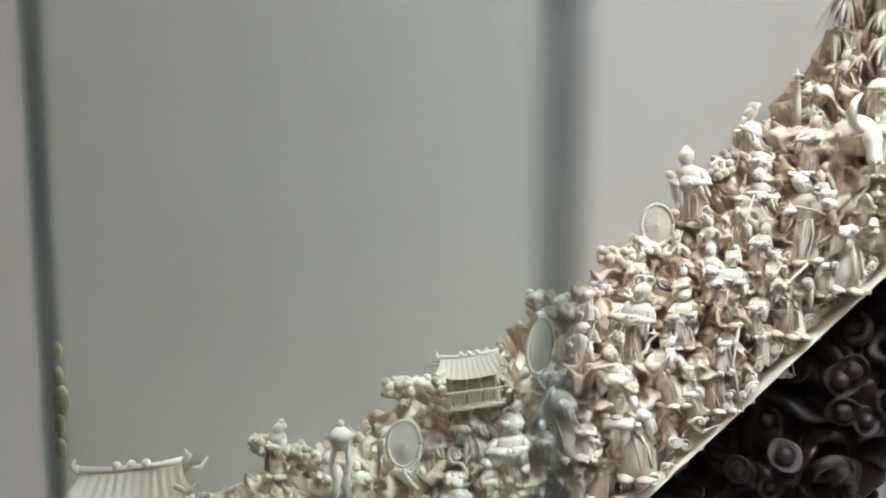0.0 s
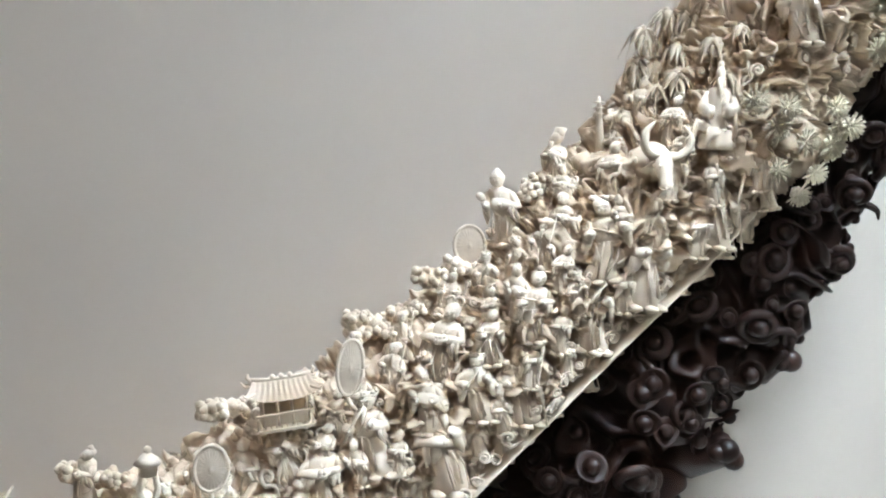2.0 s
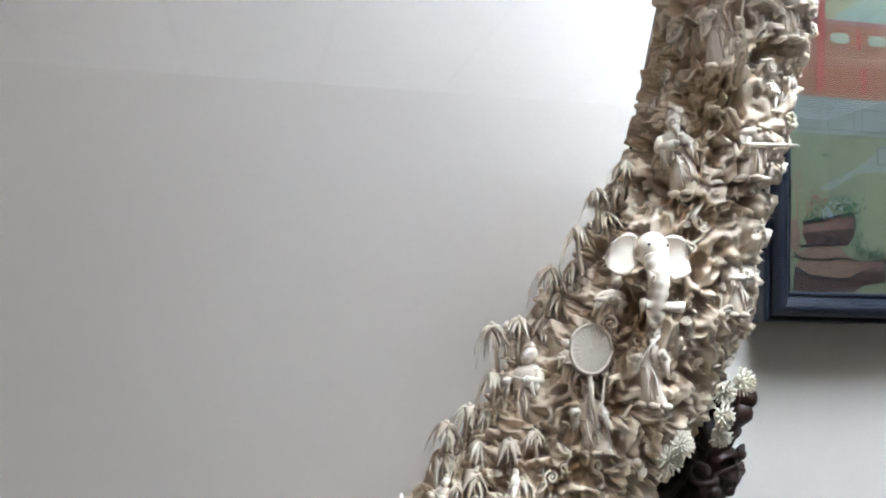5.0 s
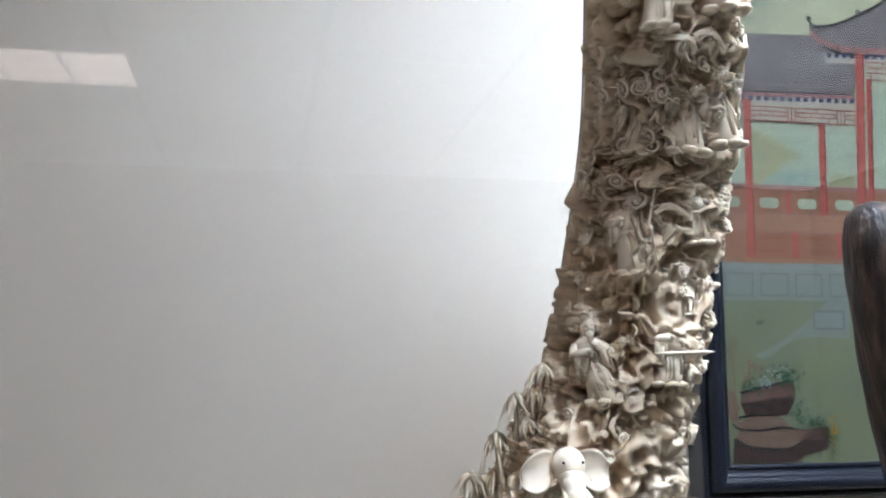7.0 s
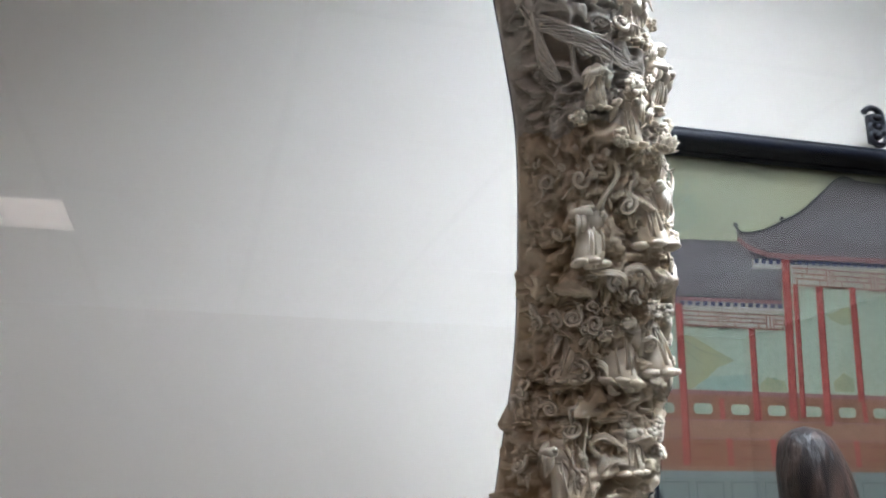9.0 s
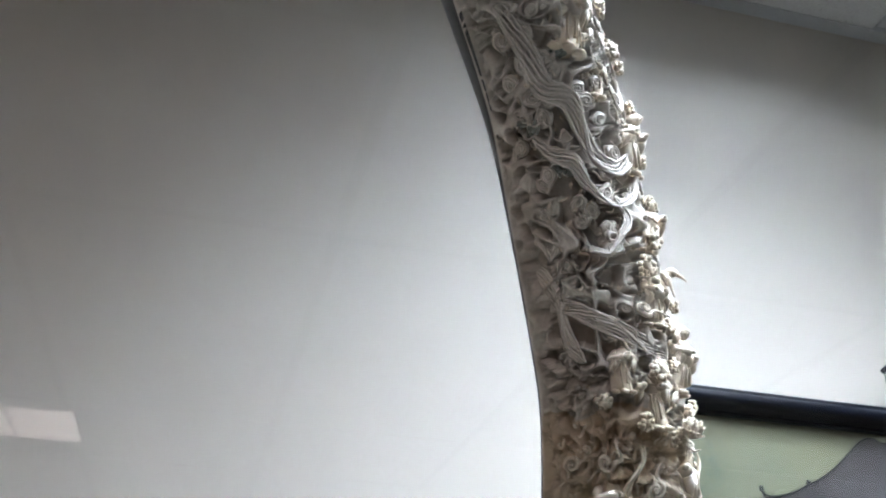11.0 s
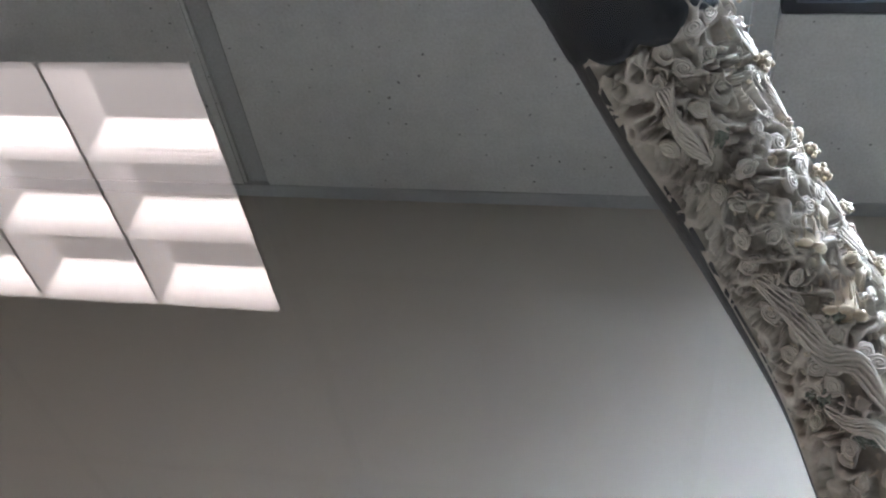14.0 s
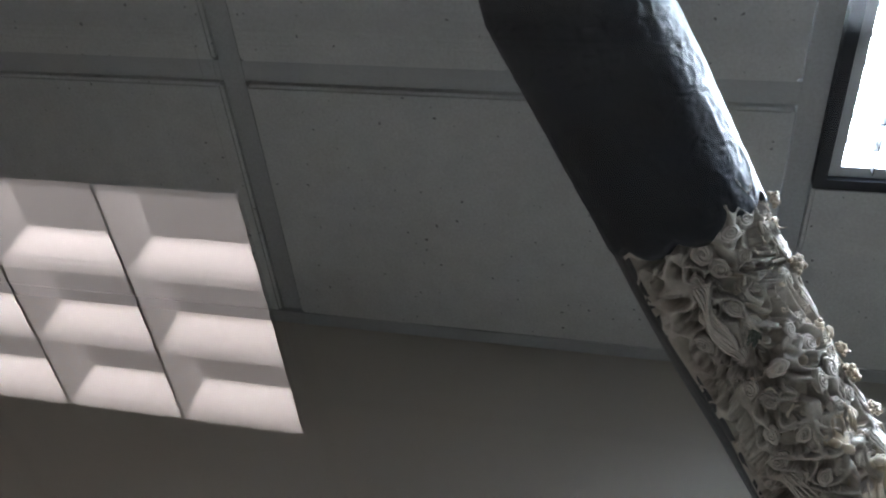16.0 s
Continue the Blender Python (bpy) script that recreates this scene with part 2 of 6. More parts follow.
def lathe(bm, profile, n=16, folds=0, depth=0.0, squash=0.8):
    """profile: rows of (radius, height). Folds ripple the skirt."""
    rings = []
    for r, z in profile:
        ring = []
        for k in range(n):
            a = 2 * math.pi * k / n
            rr = r * (1 + depth * math.cos(folds * a + z * 3) * max(0, 0.75 - z)) if folds else r
            ring.append((rr * math.cos(a), rr * squash * math.sin(a), z))
        rings.append(ring)
    add_rings(bm, rings)


def noise3(p, seed=0):
    """Smooth lattice noise of an N x 3 array, 0 to 1."""
    i = np.floor(p).astype(np.int64)
    f = p - i
    f = f * f * f * (f * (f * 6 - 15) + 10)
    tot = np.zeros(len(p))
    for dx in (0, 1):
        for dy in (0, 1):
            for dz in (0, 1):
                h = ((i[:, 0] + dx) * 73856093) ^ ((i[:, 1] + dy) * 19349663) ^ ((i[:, 2] + dz) * 83492791) ^ (seed * 2654435)
                h = (h ^ (h >> 13)) * 1274126177 & 0x7FFFFFFF
                h = (h ^ (h >> 15)) & 0xFFFFF
                w = (f[:, 0] if dx else 1 - f[:, 0]) * (f[:, 1] if dy else 1 - f[:, 1]) * (f[:, 2] if dz else 1 - f[:, 2])
                tot += w * (h / 0xFFFFF)
    return tot


def spline(points, n):
    P = np.array(points, float)
    out = []
    for i in range(len(P) - 1):
        a, b, c, d = P[max(i - 1, 0)], P[i], P[i + 1], P[min(i + 2, len(P) - 1)]
        for t in np.linspace(0, 1, n, endpoint=False):
            out.append(0.5 * (2 * b + (c - a) * t + (2 * a - 5 * b + 4 * c - d) * t * t + (3 * b - a - 3 * c + d) * t ** 3))
    out.append(P[-1])
    return np.array(out)


def resample(D, n):
    s = np.r_[0, np.cumsum(np.linalg.norm(np.diff(D[:, :3], axis=0), axis=1))]
    u = np.linspace(0, s[-1], n)
    return np.stack([np.interp(u, s, D[:, k]) for k in range(D.shape[1])], 1), u


def frames_along(A):
    """Tangent, front (towards -y) and side direction along an axis."""
    T = np.gradient(A[:, :3], axis=0)
    T /= np.linalg.norm(T, axis=1)[:, None]
    front = np.array([0, -1.0, 0]) - T * (T @ np.array([0, -1.0, 0]))[:, None]
    front /= np.linalg.norm(front, axis=1)[:, None]
    side = np.cross(T, front)
    return T, front, side


def grid_mesh(name, V, rows, cols, mat, closed=True):
    me = bpy.data.meshes.new(name)
    r, c = np.meshgrid(np.arange(rows - 1), np.arange(cols if closed else cols - 1), indexing="ij")
    c2 = (c + 1) % cols
    F = np.stack([r * cols + c, (r + 1) * cols + c, (r + 1) * cols + c2, r * cols + c2], -1).reshape(-1, 4)
    me.vertices.add(len(V))
    me.vertices.foreach_set("co", V.astype(np.float32).ravel())
    me.loops.add(F.size)
    me.loops.foreach_set("vertex_index", F.ravel().astype(np.int32))
    me.polygons.add(len(F))
    me.polygons.foreach_set("loop_start", np.arange(0, F.size, 4, dtype=np.int32))
    me.polygons.foreach_set("use_smooth", np.ones(len(F), bool))
    me.update(calc_edges=True)
    me.validate()
    me.materials.append(mat)
    return me


# ---------------------------------------------------------------- the room
def structure(name, bm, mat, label, smooth=False):
    return tagged(part(name, bm, mat, None, smooth=smooth), label, name.split("_")[0], kind="structure")


structure("floor", box((WEST - 0.1, SOUTH - 0.1, -0.12), (EAST + 0.1, WALL_Y + 0.12, 0.0)), FLOOR_TILE, "brown stone floor of the exhibition room")
structure("wall_north", box((WEST - 0.1, WALL_Y, 0.0), (EAST + 0.1, WALL_Y + 0.12, CEIL_Z + 0.1)), WALL_PAINT, "plain off-white painted wall behind the carved tusk")
structure("wall_west", box((WEST - 0.12, SOUTH, 0.0), (WEST, WALL_Y, CEIL_Z + 0.1)), ROOM_PAINT, "plain brown painted side wall")
structure("wall_east", box((EAST, SOUTH, 0.0), (EAST + 0.12, WALL_Y, CEIL_Z + 0.1)), ROOM_PAINT, "plain brown painted side wall")
structure("wall_south", box((WEST - 0.1, SOUTH - 0.12, 0.0), (EAST + 0.1, SOUTH, CEIL_Z + 0.1)), ROOM_PAINT, "plain brown painted wall at the back")

GRID_X0, GRID_Y0, STEP = -0.012, 0.312, 0.6
PANEL_BOX = (0.602, 0.415, 1.170, -0.176)     # light panel: west, north, east, south
LAMP_BOX = (-0.645, -0.967, -0.043, -0.520)   # grid lamp near the glass
LAMP_FAR = (-0.600, -3.110, 0.010, -2.790)    # grid lamp further back


def cut_out(x0, x1, y0, y1):
    """The rest of a rectangle of ceiling outside the lamps and the light panel."""
    rest = [(x0, x1, y0, y1)]
    for w, s, e, n in (LAMP_BOX, LAMP_FAR, (PANEL_BOX[0], PANEL_BOX[3], PANEL_BOX[2], PANEL_BOX[1])):
        out = []
        for a0, a1, b0, b1 in rest:
            if a1 <= w or a0 >= e or b1 <= s or b0 >= n:
                out.append((a0, a1, b0, b1))
                continue
            if a0 < w:
                out.append((a0, w, b0, b1))
            if a1 > e:
                out.append((e, a1, b0, b1))
            c0, c1 = max(a0, w), min(a1, e)
            if b0 < s:
                out.append((c0, c1, b0, s))
            if b1 > n:
                out.append((c0, c1, n, b1))
        rest = out
    return [q for q in rest if q[1] - q[0] > 0.004 and q[3] - q[2] > 0.004]


def build_ceiling():
    bm = bmesh.new()
    add_box(bm, (WEST - 0.1, SOUTH - 0.1, CEIL_Z + 0.105), (EAST + 0.1, WALL_Y + 0.12, CEIL_Z + 0.17))
    bar = 0.0145
    xs = [GRID_X0 + STEP * k for k in range(-5, 7) if WEST < GRID_X0 + STEP * k < EAST]
    ys = [GRID_Y0 - STEP * k for k in range(0, 9) if GRID_Y0 - STEP * k > SOUTH]
    xe, ye = [WEST] + xs + [EAST], [WALL_Y] + ys + [SOUTH]
    for x0, x1 in zip(xe, xe[1:]):
        for y1, y0 in zip(ye, ye[1:]):
            cx, cy = (x0 + x1) / 2, (y0 + y1) / 2
            if any(b[0] - 0.05 < cx < b[2] + 0.05 and min(b[1], b[3]) - 0.05 < cy < max(b[1], b[3]) + 0.05 for b in (PANEL_BOX,)):
                continue
            for a0, a1, b0, b1 in cut_out(x0 + bar, x1 - bar, y0 + bar, y1 - bar):
                add_box(bm, (a0, b0, CEIL_Z), (a1, b1, CEIL_Z + 0.025), 0.0035)
    ob = part("ceiling", bm, TILE_FACE, None, smooth=False)
    tagged(ob, "suspended ceiling of grey speckled mineral tiles", "ceiling", kind="structure")
    bm = bmesh.new()
    for x in xs:
        for a0, a1, b0, b1 in cut_out(x - bar + 0.002, x + bar - 0.002, SOUTH, WALL_Y - 0.02):
            add_box(bm, (a0, b0, CEIL_Z + 0.006), (a1, b1, CEIL_Z + 0.03))
    for y in ys:
        for x0, x1 in zip(xe, xe[1:]):
            for a0, a1, b0, b1 in cut_out(x0 + bar - 0.002, x1 - bar + 0.002, y - bar + 0.002, y + bar - 0.002):
                add_box(bm, (a0, b0, CEIL_Z + 0.007), (a1, b1, CEIL_Z + 0.03))
    add_box(bm, (WEST, WALL_Y - 0.02, CEIL_Z - 0.002), (EAST, WALL_Y, CEIL_Z + 0.02))
    g = part("ceiling_trim", bm, GRID_METAL, None, smooth=False)
    tagged(g, "grey metal ceiling grid and wall angle", "trim", kind="structure")


build_ceiling()


def build_panel():
    w, n, e, s = PANEL_BOX
    t = thing("light_panel", "square bright ceiling light panel with a black frame", "light panel", at=((w + e) / 2, (n + s) / 2, CEIL_Z))
    cx, cy, n_edge = (w + e) / 2, (n + s) / 2, n
    def ring(a, b, z0, z1, name, mat, label):
        bm = bmesh.new()
        for lo, hi in (((w + a, s + a), (e - a, s + b)), ((w + a, n - b), (e - a, n - a)), ((w + a, s + b), (w + b, n - b)), ((e - b, s + b), (e - a, n - b))):
            add_box(bm, (lo[0] - cx, lo[1] - cy, z0), (hi[0] - cx, hi[1] - cy, z1))
        part(name, bm, mat, t, label, smooth=False)
    ring(0.0, 0.012, -0.003, 0.03, "frame", MATT_BLACK, "black outer frame")
    ring(0.012, 0.024, 0.004, 0.03, "inner_rim", GRID_METAL, "grey inner rim")
    part("diffuser", box((w + 0.024 - cx, s + 0.024 - cy, 0.012), (e - 0.024 - cx, n - 0.024 - cy, 0.028)), PANEL_LIGHT, t, "glowing white diffuser", smooth=False)
    # black fins, not seen on the panel, added to keep its light steep
    a, z0, z1 = 0.024, -0.0085, 0.011
    n = 19
    for i in range(1, n):
        x = w + a + (e - w - 2 * a) * i / n - cx
        part("added_fin", box((x - 0.0006, s + a - cy, z0), (x + 0.0006, n_edge - a - cy, z1)), FIN, t, smooth=False)
        y = s + a + (n_edge - s - 2 * a) * i / n - cy
        part("added_fin", box((w + a - cx, y - 0.0006, z0 + 0.0002), (e - a - cx, y + 0.0006, z1 - 0.0002)), FIN, t, smooth=False)


build_panel()


CELL_INSET = 0.004


def build_lamp(b, name="ceiling_lamp", recess=RECESS, slope=SLOPE, wall_glow=LAMP_LIGHT):
    """Recessed lamp with a 3 x 3 louvre of white reflector cells."""
    w, s, e, n = b
    cx, cy = (w + e) / 2, (n + s) / 2
    t = thing(name, "ceiling lamp with a white parabolic louvre of nine cells", "lamp", group="ceiling lamps", at=(cx, cy, CEIL_Z))
    hw, hd = (e - w) / 2, (n - s) / 2
    z0, z1 = 0.0, LOUVRE_RISE
    part("housing", box((-hw, -hd, z1 + 0.002), (hw, hd, z1 + 0.010)), WHITE_STEEL, t, smooth=False)
    for i in range(3):
        y0, y1 = -hd + 2 * hd * i / 3, -hd + 2 * hd * (i + 1) / 3
        for j in range(3):
            x0, x1 = -hw + 2 * hw * j / 3, -hw + 2 * hw * (j + 1) / 3
            g = 0.0025
            S0, S1 = (x0 + g, y0 + g, z0), (x1 - g, y0 + g, z0)
            T0, T1 = (x0 + CELL_INSET, y0 + 0.006, z1), (x1 - 0.004, y0 + 0.006, z1)
            N0, N1 = (x0 + g, y1 - g, z0), (x1 - g, y1 - g, z0)
            U0, U1 = (x0 + CELL_INSET, y1 - 0.012, z1), (x1 - 0.004, y1 - 0.012, z1)
            # cell shading is put into the glow: bright wall, dimmer side, dim recess
            for nm, mat, faces in (("glowing_recess", recess, ((T0, U0, U1, T1), (N0, N1, U1, U0))),
                                   ("glowing_side", slope, ((S0, N0, U0, T0),)), ("glowing_side", slope, ((S1, T1, U1, N1),)),
                                   ("glowing_reflector", wall_glow, ((S0, T0, T1, S1),))):
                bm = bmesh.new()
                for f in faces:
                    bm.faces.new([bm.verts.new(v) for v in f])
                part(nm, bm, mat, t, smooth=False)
            # thin lip across the cell below the louvre bar
            part("lip", box((x0 + g, y0 + 0.010, z0 + 0.004), (x1 - g, y0 + 0.0125, z0 + 0.0055)), GRID_METAL, t, smooth=False)
        part("row_bar", box((-hw, y0 - 0.0012, z0 - 0.001), (hw, y0 + 0.0012, z0 + 0.006)), GRID_METAL, t, smooth=False)
    for j in range(4):
        x = -hw + 2 * hw * j / 3
        part("divider", box((x - 0.0016, -hd, z0 - 0.001), (x + 0.0016, hd, z0 + 0.01)), DARK_GAP, t, "dark divider", smooth=False)
    return t


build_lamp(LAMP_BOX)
build_lamp(LAMP_FAR, recess=RECESS_FAR, slope=SLOPE_FAR, wall_glow=BRIGHT_FAR)

# ---------------------------------------------------------------- the carved tusk
# axis of the tusk: x, y, z, radius
AXIS_LOW = [(-0.08, .612, 1.09, .079), (.06, .612, 1.13, .074), (.19, .612, 1.203, .066), (.31, .612, 1.280, .059), (.395, .612, 1.338, .058),
            (.465, .612, 1.410, .059), (.561, .610, 1.508, .067), (.626, .597, 1.615, .068), (.660, .578, 1.690, .061), (.674, .562, 1.755, .052)]
AXIS_HIGH = [(.686, .55, 1.84, .052), (.692, .527, 1.92, .052), (.680, .485, 1.99, .050), (.665, .45, 2.06, .047), (.648, .428, 2.11, .045),
             (.623, .40, 2.18, .044), (.597, .37, 2.235, .043), (.546, .31, 2.29, .043), (.498, .245, 2.325, .045), (.453, .175, 2.365, .049),
             (.402, .10, 2.405, .051), (.378, .067, 2.420, .049), (.362, .050, 2.428, .040), (.354, .042, 2.432, .022), (.352, .040, 2.433, .002)]
AXIS = spline(AXIS_LOW + AXIS_HIGH[:-3], 30)
BARK_FROM = (.464, 2.355)       # where the carving gives way to bark


def upon(x, z, off=0.0):
    """Place on the tusk's front at x, z, and the outward direction there."""
    D = AXIS
    d2 = (D[:, 0] - x) ** 2 + (D[:, 2] - z) ** 2
    i = int(np.argmin(d2))
    r = D[i, 3]
    dx, dz = x - D[i, 0], z - D[i, 2]
    h = min(math.hypot(dx, dz), r * 0.97)
    y = D[i, 1] - math.sqrt(r * r - h * h)
    n = Vector((dx, y - D[i, 1], dz)).normalized()
    return Vector((x, y, z)) + n * off, n


tusk = thing("carved_tusk", "long curved ivory tusk carved with figurines, palms and clouds", "carved tusk")


def build_core():
    A, s = resample(AXIS, 1500)
    cut = int(np.argmin((A[:, 0] - BARK_FROM[0]) ** 2 + (A[:, 2] - BARK_FROM[1]) ** 2)) + 26
    A = A[:cut]
    T, F, S = frames_along(A)
    cols = 230
    u = np.linspace(0, 2 * np.pi, cols, endpoint=False)
    u = u + 0.42 * np.sin(u) * -1.0          # closer together in front, where u = 0
    c, sn = np.cos(u), np.sin(u)
    N = F[:, None, :] * c[None, :, None] + S[:, None, :] * sn[None, :, None]
    P = A[:, None, :3] + N * A[:, 3][:, None, None]
    q, nn = P.reshape(-1, 3), N.reshape(-1, 3)
    warp = np.stack([noise3(q * 38, k) for k in (1, 2, 3)], 1) - 0.5
    w = q + warp * 0.030
    ridge = 1 - np.abs(2 * noise3(w * 62, 4) - 1)
    curl = 0.5 + 0.5 * np.sin(2 * np.pi * 8 * noise3(w * 28, 5))
    pits = np.clip((noise3(w * np.array([120, 120, 95.0]), 6) - 0.51) / 0.06, 0, 1)
    pits2 = np.clip((noise3(w * 210, 8) - 0.58) / 0.08, 0, 1)
    broad = noise3(q * 24, 7) - 0.5
    ledge = (q[:, 2] * 16 + noise3(q * 14, 9) * 1.6) % 1.0
    up = np.clip((q[:, 2] - 1.78) / 0.12, 0, 1)
    high = np.clip((q[:, 2] - 1.98) / 0.10, 0, 1)
    fine = q + warp * 0.016
    vein = np.minimum(np.abs(noise3(fine * 82, 12) - 0.5), np.abs(noise3(fine * 74 + 9, 13) - 0.5))
    holes = np.clip((vein - 0.055) / 0.022, 0, 1)
    lattice = 0.0022 * (1 - np.clip(vein / 0.05, 0, 1)) + 0.003 * broad - 0.012 * holes
    relief = (0.0055 - 0.0030 * up) * ridge ** 2 + (0.0032 - 0.0012 * up) * curl + (0.009 - 0.004 * up) * broad - (0.0165 - 0.006 * up) * pits - 0.006 * pits2 + 0.0045 * ledge ** 3 - 0.001
    d = relief * (1 - high) + lattice * high
    near_bark = np.clip(((q[:, 0] - BARK_FROM[0]) + (q[:, 1] - 0.190)) / 0.02 + 1.3, 0, 1)
    d = d * np.where(q[:, 2] > 2.25, near_bark, 1) - 0.004 * np.where(q[:, 2] > 2.25, 1 - near_bark, 0)
    # the far side, towards the wall, is left smooth
    up = np.clip((q[:, 2] - 1.72) / 0.1, 0, 1)
    side = np.tile(sn, len(A))
    edge = np.clip(np.tile(c, len(A)) * 3.0 + 1.1 + 2.0 * np.clip(side, 0, 1), 0, 1)
    west = np.clip(np.tile(c, len(A)) * 6.0 + 1.3 - 0.5 * np.clip((q[:, 2] - 1.95) / 0.3, 0, 1), 0, 1)
    edge = np.where(side < 0, np.minimum(edge, west), edge)
    mask = 1 - up * (1 - edge)
    V = q + nn * (d * mask)[:, None]
    me = grid_mesh("tusk_core", V, len(A), cols, GROUND)
    # cool light near the tip, painted as paler, greyer ivory along a ragged line
    me.materials.append(GROUND_COOL_LIT)
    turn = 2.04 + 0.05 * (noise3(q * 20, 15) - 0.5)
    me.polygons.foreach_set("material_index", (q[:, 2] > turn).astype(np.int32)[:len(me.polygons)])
    ob = new("tusk_core", me)
    ob.parent = tusk
    tagged(ob, "cream ivory ground pierced and carved with swirling clouds")


build_core()


def build_back():
    """Smooth grey outer skin left on the far side of the upper tusk."""
    A, s = resample(AXIS, 700)
    keep = (A[:, 2] > 1.70) & ~((A[:, 0] < BARK_FROM[0]) & (A[:, 2] > 2.2))
    A = A[keep]
    T, F, S = frames_along(A)
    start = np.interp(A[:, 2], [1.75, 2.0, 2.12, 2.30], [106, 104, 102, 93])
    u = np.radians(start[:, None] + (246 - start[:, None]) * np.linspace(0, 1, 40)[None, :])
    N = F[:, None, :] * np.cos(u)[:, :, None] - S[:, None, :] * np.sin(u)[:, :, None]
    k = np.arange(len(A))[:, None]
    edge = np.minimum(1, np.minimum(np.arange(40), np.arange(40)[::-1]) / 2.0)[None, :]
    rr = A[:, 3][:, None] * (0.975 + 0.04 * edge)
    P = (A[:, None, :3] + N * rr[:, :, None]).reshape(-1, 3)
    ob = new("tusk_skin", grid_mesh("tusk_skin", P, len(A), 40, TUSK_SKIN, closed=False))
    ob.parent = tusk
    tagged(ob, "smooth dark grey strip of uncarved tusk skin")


build_back()


def build_bark():
    A, s = resample(spline(AXIS_LOW[-1:] + AXIS_HIGH, 30), 900)
    i0 = int(np.argmin((A[:, 0] - BARK_FROM[0]) ** 2 + (A[:, 2] - BARK_FROM[1]) ** 2))
    A = A[i0 - 12:]
    T, F, S = frames_along(A)
    cols = 120
    u = np.linspace(0, 2 * np.pi, cols, endpoint=False)
    step = np.linalg.norm(A[1, :3] - A[0, :3])
    rows = len(A)
    scallop = 0.008 * (1 - np.abs(np.sin(u * 4.5 + 0.7)) ** 0.8) + 0.002 * np.sin(3 * u + 1) - 0.004 * np.cos(u)
    k = np.arange(rows) / (rows - 1)
    V = []
    length = step * (rows - 1)
    for j in range(cols):
        along = scallop[j] + k * (length - scallop[j])
        idx = along / step
        i = np.clip(idx.astype(int), 0, rows - 2)
        f = (idx - i)[:, None]
        lerp = lambda M: M[i] * (1 - f) + M[i + 1] * f
        C, FF, SS = lerp(A), lerp(F), lerp(S)
        lip = np.clip(along - scallop[j], 0, 0.004) / 0.004
        r = C[:, 3] * (0.955 + 0.075 * np.sqrt(lip))
        V.append(C[:, :3] + (FF * math.cos(u[j]) + SS * math.sin(u[j])) * r[:, None])
    V = np.stack(V, 1).reshape(-1, 3)
    n = np.repeat(A[:, None, :3], cols, 1).reshape(-1, 3)
    out = V - n
    out /= np.linalg.norm(out, axis=1)[:, None]
    along = np.repeat(k * length, cols)
    turn = np.tile(u, rows)
    grain = np.stack([along * 16, np.cos(turn) * 3.2, np.sin(turn) * 3.2], 1)
    wander = noise3(V * 22, 21)[:, None] * 0.8
    crack = 1 - np.abs(2 * noise3(grain * np.array([1.6, 3.4, 3.4]) + wander, 22) - 1)
    flake = np.clip((noise3(grain * np.array([1.2, 2.2, 2.2]), 24) - 0.5) / 0.06, 0, 1)
    V = V + out * ((noise3(V * 14, 20) - 0.5) * 0.0018 - 0.0012 * np.clip((crack - 0.93) / 0.07, 0, 1) + 0.0004 * flake + 0.0006 * noise3(V * 260, 23))[:, None]
    ob = new("bark", grid_mesh("bark", V, rows, cols, BARK))
    ob.parent = tusk
    tagged(ob, "dark blue-black cracked bark left on the tip, with a scalloped lower edge")


build_bark()


